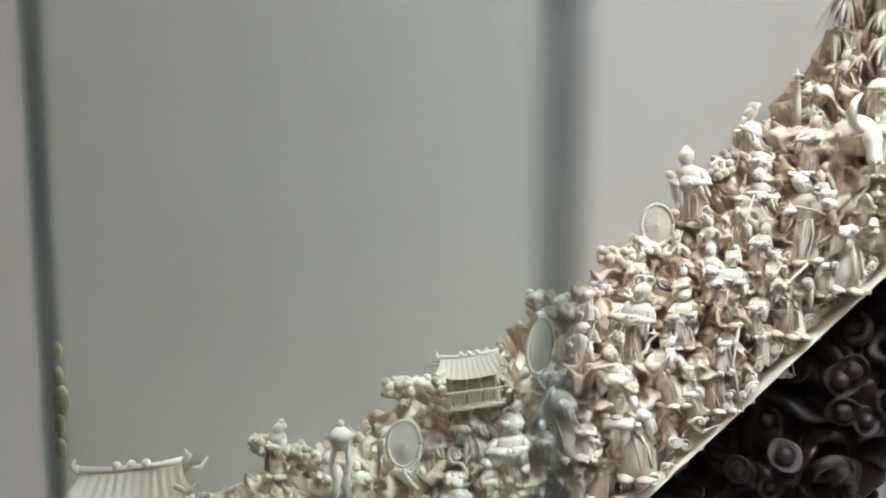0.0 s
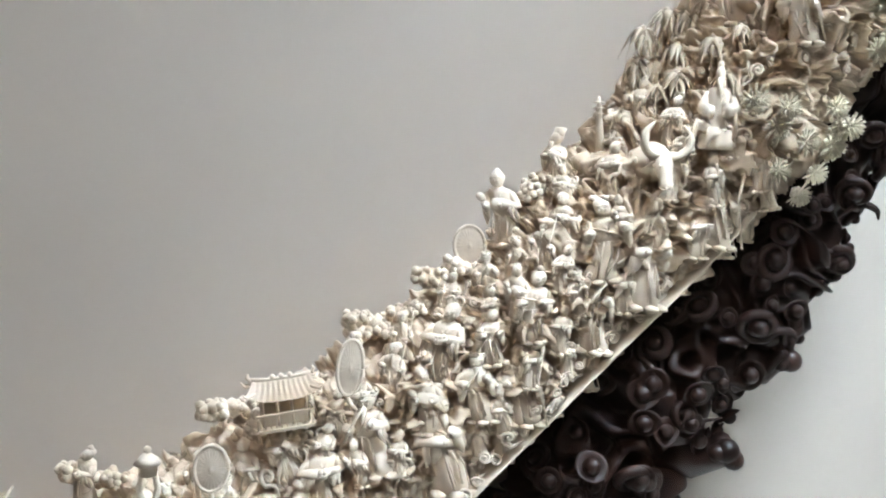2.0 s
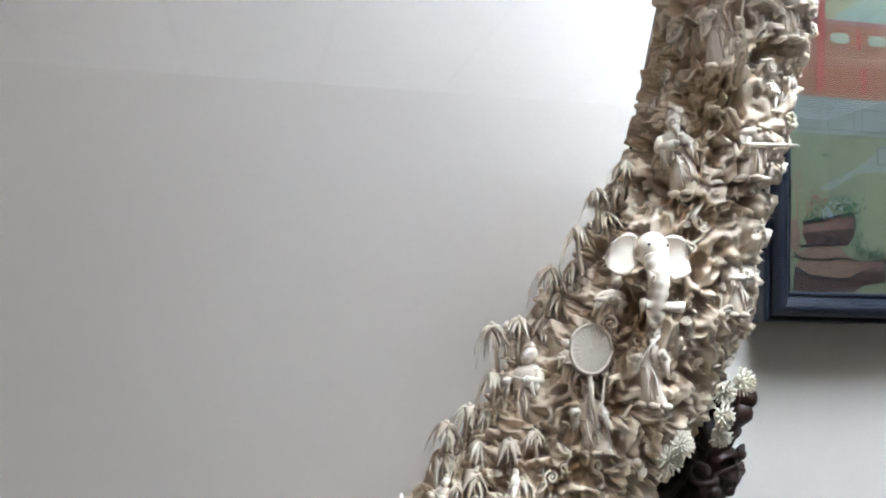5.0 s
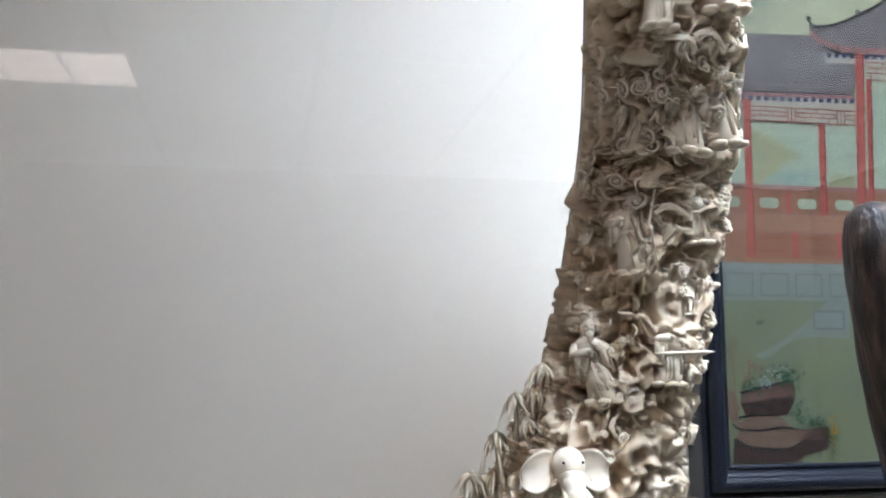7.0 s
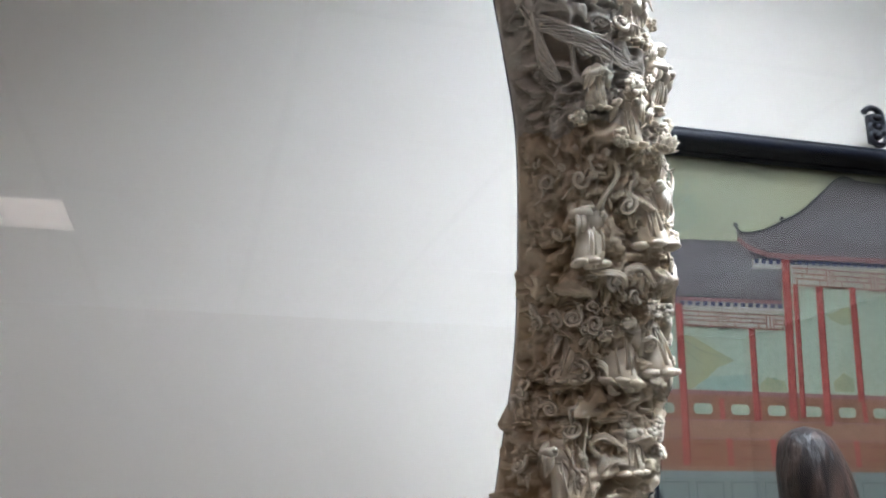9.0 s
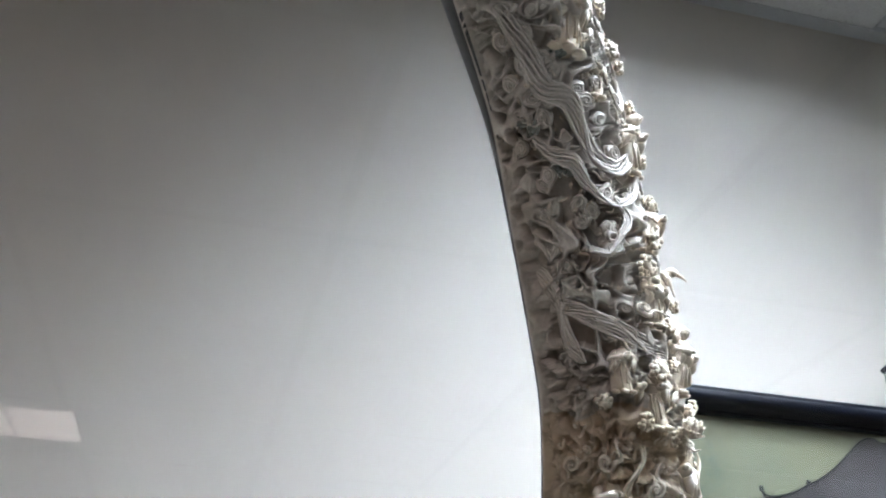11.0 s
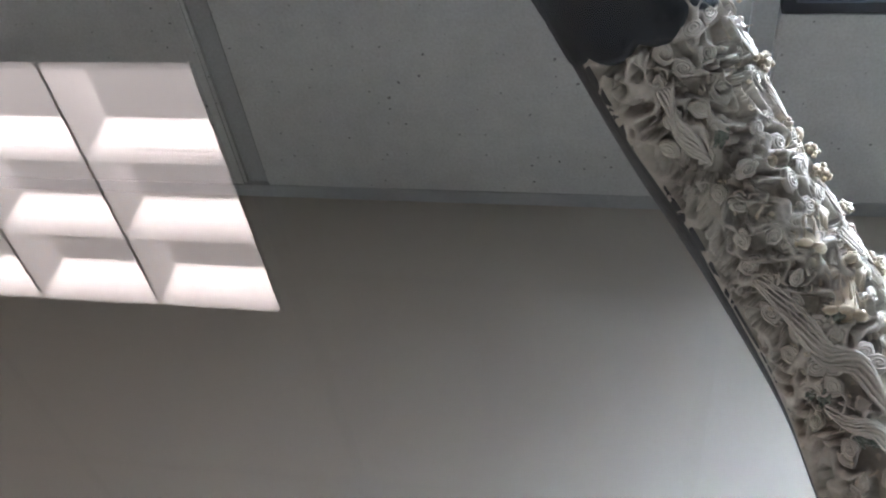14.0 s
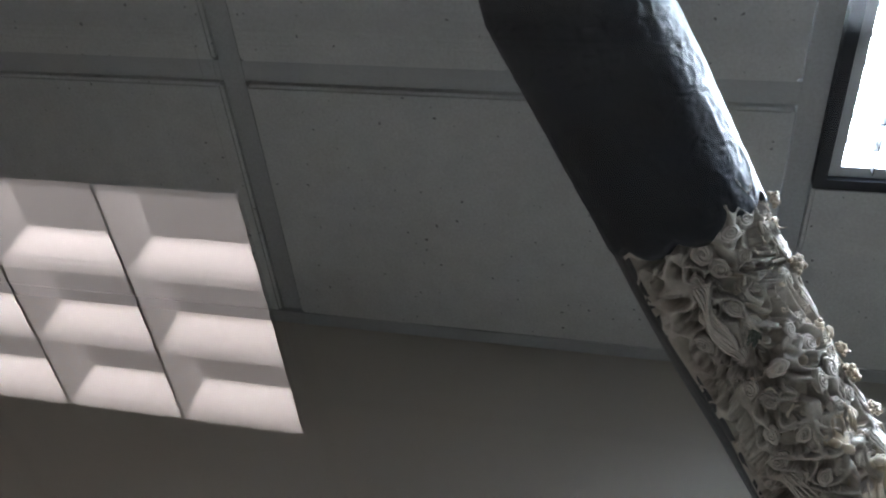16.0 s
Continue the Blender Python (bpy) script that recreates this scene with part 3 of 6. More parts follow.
# ---- small carvings, built once at unit height and shared
def figurine_mesh(kind):
    bm = bmesh.new()
    rnd = random.Random(kind * 7 + 3)
    stout = 1.25 if kind in (4, 6) else 1.0
    f = 0.9 + 0.2 * rnd.random()
    lathe(bm, [(0.150 * f, 0.0), (0.168 * f, 0.025), (0.156, 0.14), (0.146, 0.28), (0.138, 0.42), (0.140, 0.50), (0.150, 0.60), (0.152, 0.660), (0.135, 0.710), (0.062, 0.742), (0.052, 0.78)],
          n=28, folds=5 + kind % 4, depth=0.05, squash=0.85)
    for k in range(2):
        x0 = rnd.uniform(-0.13, 0.13)
        x1 = x0 * 0.6 + rnd.uniform(-0.09, 0.09)
        add_tube(bm, [(x0, -0.118, 0.44 - 0.03 * k), ((x0 + x1) / 2 + rnd.uniform(-.03, .03), -0.140, 0.28), (x1, -0.135, 0.06)], [0.004, 0.010, 0.006], 6)
    # head, hair cap behind, and headgear
    add_ball(bm, (0, -0.03, 0.852), 0.100, 3, (0.84, 0.95, 1.12))
    for sx in (-1, 1):
        add_ball(bm, (sx * 0.036, -0.105, 0.835), 0.026, 1, (1, 0.7, 0.9))
        add_tube(bm, [(sx * 0.012, -0.124, 0.882), (sx * 0.036, -0.120, 0.890), (sx * 0.060, -0.100, 0.880)], 0.008, 5)
    add_ball(bm, (0, 0.012, 0.875), 0.097, 2, (0.95, 0.9, 1.0))
    add_ball(bm, (0, -0.118, 0.848), 0.018, 1, (0.8, 1, 1.3))
    g = kind % 8
    if g == 0:
        add_ball(bm, (0, 0.0, 0.985), 0.046, 2)
        add_tube(bm, [(-0.075, 0.0, 0.975), (0.075, 0.0, 0.975)], 0.009, 5)
    elif g == 1:
        add_tube(bm, [(0, 0.01, 0.90), (0, 0.012, 0.945), (0, 0.015, 1.02), (0, 0.015, 1.03)], [0.088, 0.082, 0.095, 0.04], 12)
    elif g == 2:
        for sx in (-1, 1):
            pts = [(sx * (0.05 + 0.045 * math.sin(a)), 0.02, 0.985 - 0.05 * math.cos(a)) for a in np.linspace(0, 2 * math.pi, 10)]
            add_tube(bm, pts, 0.019, 6)
        add_ball(bm, (0, 0.0, 0.945), 0.035, 1)
    elif g == 3:
        add_tube(bm, [(0, 0, 0.92), (0, 0, 0.93), (0, 0, 0.985), (0, 0, 0.99)], [0.120, 0.112, 0.075, 0.03], 14)
    elif g == 4:
        pass
    elif g == 5:
        add_tube(bm, [(0, 0, 0.905), (0, 0, 0.94), (0, 0, 0.955)], [0.092, 0.105, 0.06], 12)
        for k in range(7):
            a = k * math.pi * 2 / 7
            add_ball(bm, (0.085 * math.cos(a), 0.085 * math.sin(a), 0.962), 0.022, 1)
        add_ball(bm, (0, 0, 0.985), 0.035, 1)
    elif g == 6:
        add_ball(bm, (0, 0.0, 0.925), 0.06, 2, (1, 1, 1.2))
    else:
        for k in range(6):
            a = -0.6 + k * 0.85
            add_ball(bm, (0.07 * math.cos(a), 0.02 + 0.05 * math.sin(a), 0.955), 0.042, 1)
    if kind in (1, 3, 5):
        add_tube(bm, [(0, -0.105, 0.80), (0.005, -0.135, 0.73), (0, -0.15, 0.63)], [0.042, 0.036, 0.006], 7)
    if stout > 1:
        add_ball(bm, (0, -0.075, 0.50), 0.135, 3, (1.0, 0.9, 1.0))
    # wide sleeves that meet in front or hold something out
    for sx in (-1, 1):
        up_ = rnd.choice((-0.03, 0.02, 0.10, 0.16)) if kind not in (0, 2) else 0.02
        wide = rnd.choice((0.03, 0.05, 0.12, 0.17)) * stout
        sh = Vector((sx * 0.135, 0.0, 0.675))
        el = Vector((sx * (0.20 + 0.02 * rnd.random()), -0.05, 0.53 + up_ * 0.3))
        hand = Vector((sx * wide, -0.185, 0.545 + up_))
        add_tube(bm, [sh, sh.lerp(el, 0.5), el, el.lerp(hand, 0.5), hand], [0.050, 0.056, 0.058, 0.060, 0.066], 10, 0.85)
        for k in range(2):
            off = Vector((sx * 0.012 * k, 0.012 * k, 0))
            add_tube(bm, [el.lerp(hand, 0.35 + 0.3 * k) + off * 0.3, el.lerp(hand, 0.3 + 0.3 * k) + Vector((sx * 0.01, 0, -0.13)), el.lerp(hand, 0.25 + 0.3 * k) + Vector((sx * 0.03, 0.03, -0.26 + 0.03 * k))],
                     [0.052, 0.046, 0.012], 8, 0.6)
        add_ball(bm, hand + Vector((0, -0.03, 0.01)), 0.034, 2)
    add_tube(bm, [(0.139 * math.cos(a), 0.113 * math.sin(a), 0.455) for a in np.linspace(0, 2 * math.pi, 18)], 0.015, 6)
    for k, x in enumerate((-0.035, 0.03)):
        add_tube(bm, [(x, -0.115, 0.45), (x * 1.5, -0.15, 0.3), (x * 1.2, -0.165, 0.06 + 0.06 * k)], [0.014, 0.018, 0.024], 6, 0.6)
    add_tube(bm, [(-0.095, -0.05, 0.735), (-0.03, -0.12, 0.65), (0.045, -0.128, 0.53)], 0.013, 6)
    add_tube(bm, [(0.095, -0.05, 0.735), (0.04, -0.118, 0.66), (0.0, -0.13, 0.58)], 0.013, 6)
    if kind == 3:
        add_tube(bm, [(0.20, -0.21, 0.02), (0.18, -0.215, 0.6), (0.165, -0.21, 1.08)], 0.013, 6)
        add_ball(bm, (0.165, -0.21, 1.09), 0.032, 1)
    if kind == 5:
        add_tube(bm, [(-0.20, -0.215, 0.42), (-0.10, -0.22, 0.60), (0.04, -0.215, 0.86)], [0.02, 0.022, 0.018], 6, 0.6)
    if kind == 6:
        add_ball(bm, (-0.17, -0.22, 0.64), 0.062, 2)
    if kind == 2:
        add_tube(bm, [(0.0, -0.235, 0.52), (0.0, -0.235, 0.56), (0, -0.235, 0.60)], [0.03, 0.055, 0.07], 10)
        for k in range(5):
            add_ball(bm, (0.04 * math.cos(k * 1.26), -0.235 + 0.04 * math.sin(k * 1.26), 0.615), 0.03, 1)
    if kind in (0, 7):
        pts = [(0.25 * math.sin(a), -0.09 - 0.04 * math.cos(2 * a), 0.50 - 0.09 * a + 0.08 * math.cos(a)) for a in np.linspace(-2.4, 2.6, 22)]
        add_tube(bm, pts, 0.020, 6, 0.6)
    for k in range(6):
        a = k * 1.15
        add_ball(bm, (0.15 * math.cos(a), 0.10 * math.sin(a) - 0.03, -0.005), 0.085, 1, (1, 1, 0.55))
    for v in bm.verts:
        v.co += Vector((noise.noise(v.co * 9), noise.noise(v.co * 9 + Vector((5, 0, 0))), noise.noise(v.co * 9 + Vector((0, 5, 0))))) * 0.009
        v.co.x = v.co.x * 0.98 + 0.055 * math.sin(v.co.z * 4.2 + kind * 1.7) * (1 if kind % 3 else -1)
        v.co.y *= 1.05
    return mesh_of("figurine", bm, IVORY_PALE)


FIG = [figurine_mesh(k) for k in range(8)]


def put(name, me, place, scale, rz=0.0, rx=0.0, ry=0.0, parent=None, label=""):
    ob = new(name, me)
    ob.parent = parent or tusk
    ob.location = place
    ob.rotation_euler = (rx, ry, rz)
    ob.scale = (scale,) * 3 if not hasattr(scale, "__len__") else scale
    if label:
        tagged(ob, label)
    return ob


# x, z of the feet and height of each figurine, from the thick end up
ROW_A = [(.109, 1.243, .041), (.190, 1.249, .036), (.221, 1.255, .041), (.250, 1.262, .050), (.150, 1.228, .040), (.235, 1.222, .038),
         (.277, 1.246, .056), (.311, 1.271, .060), (.287, 1.291, .040), (.322, 1.323, .036), (.344, 1.299, .048), (.361, 1.254, .074), (.338, 1.235, .050), (.304, 1.223, .046),
         (.357, 1.331, .059), (.382, 1.307, .049), (.392, 1.346, .040), (.414, 1.302, .056)]
ROW_B = [(.391, 1.386, .036), (.422, 1.362, .051), (.425, 1.407, .040), (.403, 1.424, .055), (.440, 1.462, .045), (.441, 1.424, .042), (.467, 1.405, .059), (.473, 1.462, .039),
         (.461, 1.354, .059), (.498, 1.385, .070), (.546, 1.428, .057)]
ROW_C = [(.600, 1.645, .043), (.627, 1.600, .054), (.554, 1.581, .056), (.591, 1.567, .048), (.540, 1.626, .027), (.687, 1.662, .044), (.675, 1.626, .028), (.575, 1.612, .030)]
ROW_D = [(.659, 1.904, .048), (.693, 1.903, .061), (.720, 1.911, .064), (.702, 1.984, .064), (.661, 1.827, .057), (.706, 1.847, .049), (.643, 1.743, .057), (.688, 1.754, .053),
         (.705, 1.800, .034), (.640, 1.880, .030)]
ROW_E = [(.676, 2.040, .044), (.650, 2.058, .036), (.690, 2.066, .044), (.668, 2.100, .040), (.662, 2.146, .036), (.648, 2.192, .044), (.586, 2.236, .052), (.610, 2.222, .036),
         (.560, 2.262, .046), (.536, 2.296, .040), (.512, 2.322, .034)]
USED = []
rnd = random.Random(11)
for row_i, row in enumerate((ROW_A, ROW_B, ROW_C, ROW_D, ROW_E)):
    for k, (x, z, h) in enumerate(row):
        p, n = upon(x, z + h * 0.35, -0.003)
        p.z = z
        kind = (k * 3 + row_i * 5) % 8 if row_i < 4 else (0, 2, 4, 6, 7)[k % 5]
        USED.append((x, z + h * 0.4))
        yaw = math.atan2(n.x, -n.y) * 0.55 + rnd.uniform(-0.35, 0.35)
        lean = 0.0 if row_i < 4 else 0.30
        wide = h * rnd.uniform(1.1, 1.22)
        put("figurine", FIG[kind], p, (wide, wide, h), rz=yaw, rx=lean * (1 if row_i == 4 else -1) * 0.8, ry=rnd.uniform(-0.12, 0.12))


# smaller figurines fill the gaps on the crowded lower half
fill = random.Random(29)
for k in range(1500):
    i = fill.randrange(len(AXIS))
    cx, cy, cz, cr = AXIS[i]
    if not 1.19 < cz < 1.50 or len(USED) > 128:
        continue
    a = fill.uniform(-1.15, 1.0)
    T_ = AXIS[min(i + 1, len(AXIS) - 1)] - AXIS[max(i - 1, 0)]
    tn = math.hypot(T_[0], T_[2])
    x, z = cx - T_[2] / tn * cr * math.sin(-a), cz + T_[0] / tn * cr * math.sin(-a)
    if any((x - ux) ** 2 + (z - uz) ** 2 < 0.0178 ** 2 for ux, uz in USED):
        continue
    USED.append((x, z))
    h = fill.uniform(.030, .040)
    p, n = upon(x, z, 0.002)
    p.z -= h * 0.4
    put("figurine", FIG[fill.randrange(8)], p, h, rz=math.atan2(n.x, -n.y) * 0.5 + fill.uniform(-.5, .5), ry=fill.uniform(-.15, .15), rx=fill.uniform(-.1, .1))


def seated_mesh():
    """Large seated figurine with crossed legs and hanging sleeves."""
    bm = bmesh.new()
    lathe(bm, [(0.30, 0.0), (0.34, 0.05), (0.30, 0.2), (0.2, 0.32), (0.18, 0.48), (0.21, 0.62), (0.17, 0.70), (0.07, 0.74), (0.06, 0.77)], n=22, folds=8, depth=0.12, squash=0.8)
    add_ball(bm, (0, -0.02, 0.85), 0.095, 2, (0.88, 0.95, 1.15))
    add_ball(bm, (0, 0.01, 0.965), 0.055, 2)
    add_tube(bm, [(0, -0.1, 0.81), (0.0, -0.15, 0.70), (0.01, -0.16, 0.58)], [0.05, 0.045, 0.008], 7)
    add_tube(bm, [(-0.18, 0, 0.63), (-0.27, -0.1, 0.48), (-0.12, -0.24, 0.42)], [0.07, 0.085, 0.09], 9)
    add_tube(bm, [(0.18, 0, 0.63), (0.28, -0.1, 0.45), (0.10, -0.26, 0.45)], [0.07, 0.085, 0.09], 9)
    add_tube(bm, [(0.26, -0.12, 0.45), (0.28, -0.14, 0.25), (0.25, -0.12, 0.04)], [0.08, 0.06, 0.02], 7, 0.5)
    add_tube(bm, [(-0.1, -0.1, 0.20), (-0.34, -0.2, 0.30), (-0.40, -0.24, 0.08)], [0.08, 0.07, 0.045], 9)
    add_tube(bm, [(0.1, -0.1, 0.18), (-0.12, -0.28, 0.20), (-0.2, -0.30, 0.02)], [0.08, 0.07, 0.045], 9)
    return mesh_of("figurine", bm, IVORY_PALE)


SEATED = seated_mesh()
put("figurine", SEATED, upon(.540, 1.525, 0.004)[0] - Vector((0, 0, .03)), (.040, .040, .058), rz=-0.4)
put("figurine", FIG[4], upon(.655, 1.992, 0.002)[0] - Vector((0, 0, .022)), (.062, .062, .054), rz=0.2)


def palm_mesh(kind):
    bm = bmesh.new()
    r = random.Random(kind)
    add_tube(bm, [(0, 0, -0.9), (0.02, 0, -0.4), (0, 0, 0)], [0.055, 0.045, 0.05], 7)
    for k in range(4):
        add_ball(bm, (0, 0, -0.8 + 0.2 * k), 0.06, 1, (1, 1, 0.5))
    for k in range(15):
        a = 2 * math.pi * k / 15 + r.uniform(-0.15, 0.15)
        L = r.uniform(0.28, 0.44)
        drop = r.uniform(0.45, 0.9)
        rows = []
        for t in (0, 0.3, 0.6, 0.85, 1.0):
            x = L * t * math.cos(a)
            y = L * t * math.sin(a)
            z = 0.10 * math.sin(t * 2.2) - drop * t * t
            w = 0.115 * math.sin(min(1, 0.25 + t * 0.9) * math.pi) * (1 - 0.2 * t) + 0.004
            px, py = -math.sin(a) * w, math.cos(a) * w
            rows.append([(x - px, y - py, z - 0.02), (x, y, z + 0.02), (x + px, y + py, z - 0.02), (x, y, z - 0.03)])
        add_rings(bm, rows)
    add_ball(bm, (0, 0, 0.03), 0.07, 1)
    return mesh_of("palm_tree", bm, IVORY_WARM)


PALM = [palm_mesh(k) for k in range(3)]
PALMS = [(.533, 1.647), (.535, 1.613), (.552, 1.652), (.572, 1.690), (.588, 1.718), (.589, 1.694), (.579, 1.669), (.569, 1.651), (.618, 1.765), (.606, 1.730), (.600, 1.745),
         (.503, 1.576), (.519, 1.589), (.499, 1.555), (.543, 1.597), (.533, 1.587), (.511, 1.553), (.509, 1.535), (.489, 1.518), (.555, 1.577), (.541, 1.569), (.525, 1.565),
         (.560, 1.628), (.612, 1.750), (.520, 1.545), (.548, 1.612), (.545, 1.545)]
for k, (x, z) in enumerate(PALMS):
    p, n = upon(x, z, 0.004)
    put("palm_tree", PALM[k % 3], p, rnd.uniform(.030, .038), rz=rnd.uniform(0, 6), ry=rnd.uniform(-0.15, 0.15), rx=rnd.uniform(-0.1, 0.25))


def pine_mesh(mat):
    bm = bmesh.new()
    for k in range(46):
        a = k * 2.39996
        t = (k + 0.5) / 46
        tilt = t * 1.75
        d = Vector((math.sin(tilt) * math.cos(a), math.sin(tilt) * math.sin(a), math.cos(tilt)))
        s = d.orthogonal().normalized() * 0.045
        u = d.cross(s).normalized() * 0.045
        b = d * 0.12
        vs = [bm.verts.new(b + s), bm.verts.new(b + u), bm.verts.new(b - s), bm.verts.new(b - u)]
        tip = [bm.verts.new(d * 0.5 + (v.co - b) * 0.8) for v in vs]
        for i in range(4):
            bm.faces.new((vs[i], vs[(i + 1) % 4], tip[(i + 1) % 4], tip[i]))
        bm.faces.new(tip)
    add_ball(bm, (0, 0, 0), 0.3, 1)
    return mesh_of("pine_tuft", bm, mat, smooth=False)


PINE = pine_mesh(IVORY_GREEN)
PINES = [(.560, 1.529), (.577, 1.525), (.603, 1.529), (.574, 1.513), (.591, 1.505), (.617, 1.520), (.625, 1.518), (.613, 1.506), (.597, 1.489), (.579, 1.485), (.597, 1.473), (.636, 1.579), (.647, 1.574),
         (.633, 1.566), (.667, 1.587), (.679, 1.612), (.690, 1.620), (.665, 1.599), (.622, 1.501)]
for k, (x, z) in enumerate(PINES):
    p, n = upon(x, z, 0.010 + 0.006 * (k % 3))
    q = n.to_track_quat("Z", "Y").to_euler()
    ob = put("pine_tuft", PINE, p, rnd.uniform(.017, .022))
    ob.rotation_euler = (q.x + rnd.uniform(-.4, .4), q.y + rnd.uniform(-.4, .4), q.z)


def cluster_mesh(kind):
    bm = bmesh.new()
    r = random.Random(40 + kind)
    for k in range(26):
        a, e = r.uniform(0, 6.28), r.uniform(-0.6, 1.0)
        d = Vector((math.cos(a) * math.cos(e), math.sin(a) * math.cos(e), math.sin(e) * 0.7))
        add_ball(bm, d * r.uniform(0.3, 0.5), r.uniform(0.11, 0.17), 1)
    add_ball(bm, (0, 0, 0), 0.34, 1)
    return mesh_of("blossom_cluster", bm, (IVORY_PALE, IVORY_WARM, GREEN_STAIN)[kind])


CLUSTER = [cluster_mesh(k) for k in range(2)]
STAINED = cluster_mesh(2)
CLUSTERS = [(.362, 1.400), (.350, 1.404), (.316, 1.369), (.330, 1.376), (.303, 1.364), (.199, 1.309), (.212, 1.311), (.234, 1.311), (.247, 1.321), (.433, 1.474), (.424, 1.468),
            (.299, 1.373), (.485, 1.519), (.102, 1.268), (.344, 1.383), (.258, 1.300), (.372, 1.412), (.495, 1.530), (.225, 1.296), (.127, 1.262)]
for k, (x, z) in enumerate(CLUSTERS):
    p, n = upon(x, z - 0.006, 0.002)
    put("blossom_cluster", CLUSTER[k % 2], p, rnd.uniform(.019, .026), rz=rnd.uniform(0, 6), rx=rnd.uniform(-.5, .5))


def scroll_mesh(kind):
    """Curling cloud scroll: a flattened spiral with a trailing tail."""
    bm = bmesh.new()
    turns = (1.6, 1.2, 2.0, 1.4)[kind]
    pts, rad = [], []
    for t in np.linspace(0, 1, 26):
        a = t * turns * 2 * math.pi
        r = 0.05 + 0.33 * t
        pts.append((r * math.cos(a), r * math.sin(a) * 0.8, 0.14 * (1 - t)))
        rad.append(0.06 + 0.05 * t)
    d = Vector(pts[-1]) - Vector(pts[-2])
    for t in np.linspace(0.1, 1, 9):
        p = Vector(pts[25]) + d.normalized() * t * (0.8 if kind % 2 else 0.5) + Vector((0.12 * math.sin(t * 5), 0.16 * math.sin(t * 4 + kind), -0.03))
        pts.append(tuple(p))
        rad.append(0.11 * (1 - 0.75 * t))
    add_tube(bm, pts, rad, 7, 0.8)
    add_ball(bm, (0, 0, 0.1), 0.11, 1)
    return mesh_of("cloud_scroll", bm, IVORY)


SCROLL = [scroll_mesh(k) for k in range(4)]


def ribbon_mesh(kind):
    """Three flowing robe folds side by side."""
    bm = bmesh.new()
    for j in range(3):
        pts = []
        for t in np.linspace(-1, 1, 16):
            pts.append((0.35 * math.sin(t * 2.3 + kind * 1.3) + 0.09 * j, t * 0.9, 0.10 * math.cos(t * 2 + j)))
        add_tube(bm, pts, [0.02 + 0.05 * math.cos(t * 1.45) for t in np.linspace(-1, 1, 16)], 6)
    return mesh_of("robe_fold", bm, IVORY_PALE)


RIBBON = [ribbon_mesh(k) for k in range(3)]


def scatter(name, meshes, count, z0, z1, size, spread, off, seed, keep=None, tilt=0.3):
    r = random.Random(seed)
    D, s = resample(AXIS, 1200)
    T, F, S = frames_along(D)
    made = 0
    while made < count:
        i = r.randrange(len(D))
        if not z0 < D[i, 2] < z1 or (D[i, 0] - BARK_FROM[0]) < 0.014 and D[i, 2] > 2.2:
            continue
        a = r.uniform(*spread)
        n = Vector(F[i] * math.cos(a) + S[i] * math.sin(a))
        p = Vector(D[i, :3]) + n * (D[i, 3] + off)
        if keep and not keep(p):
            continue
        q = n.to_track_quat("Z", "Y") @ Euler((r.uniform(-tilt, tilt), r.uniform(-tilt, tilt), r.uniform(0, 6.28))).to_quaternion()
        s = r.uniform(*size)
        ob = put(name, r.choice(meshes), p, (s, s, s * (0.55 if tilt < 0.2 else 1.0)))
        ob.rotation_euler = q.to_euler()
        made += 1


scatter("cloud_scroll", SCROLL, 70, 1.20, 1.74, (.010, .018), (-1.5, 1.5), 0.002, 5)
scatter("cloud_scroll", SCROLL, 55, 1.74, 2.06, (.011, .019), (-1.3, 1.4), 0.002, 6)
scatter("robe_fold", RIBBON, 14, 1.74, 2.06, (.012, .018), (-0.5, 1.3), 0.003, 8)
scatter("blossom_cluster", CLUSTER, 14, 1.75, 2.10, (.009, .014), (0.2, 1.4), 0.004, 10)

# the tusk's front by height and angle (0 faces out, positive turns east)
SKIN_D, _ = resample(AXIS, 2400)
SKIN_T, SKIN_F, SKIN_S = frames_along(SKIN_D)


def skin(z, a, off=0.0):
    i = min(int(np.searchsorted(SKIN_D[:, 2], z)), len(SKIN_D) - 1)
    n = SKIN_F[i] * math.cos(a) + SKIN_S[i] * math.sin(a)
    return Vector(SKIN_D[i, :3] + n * (SKIN_D[i, 3] + off)), Vector(n), Vector(SKIN_T[i])


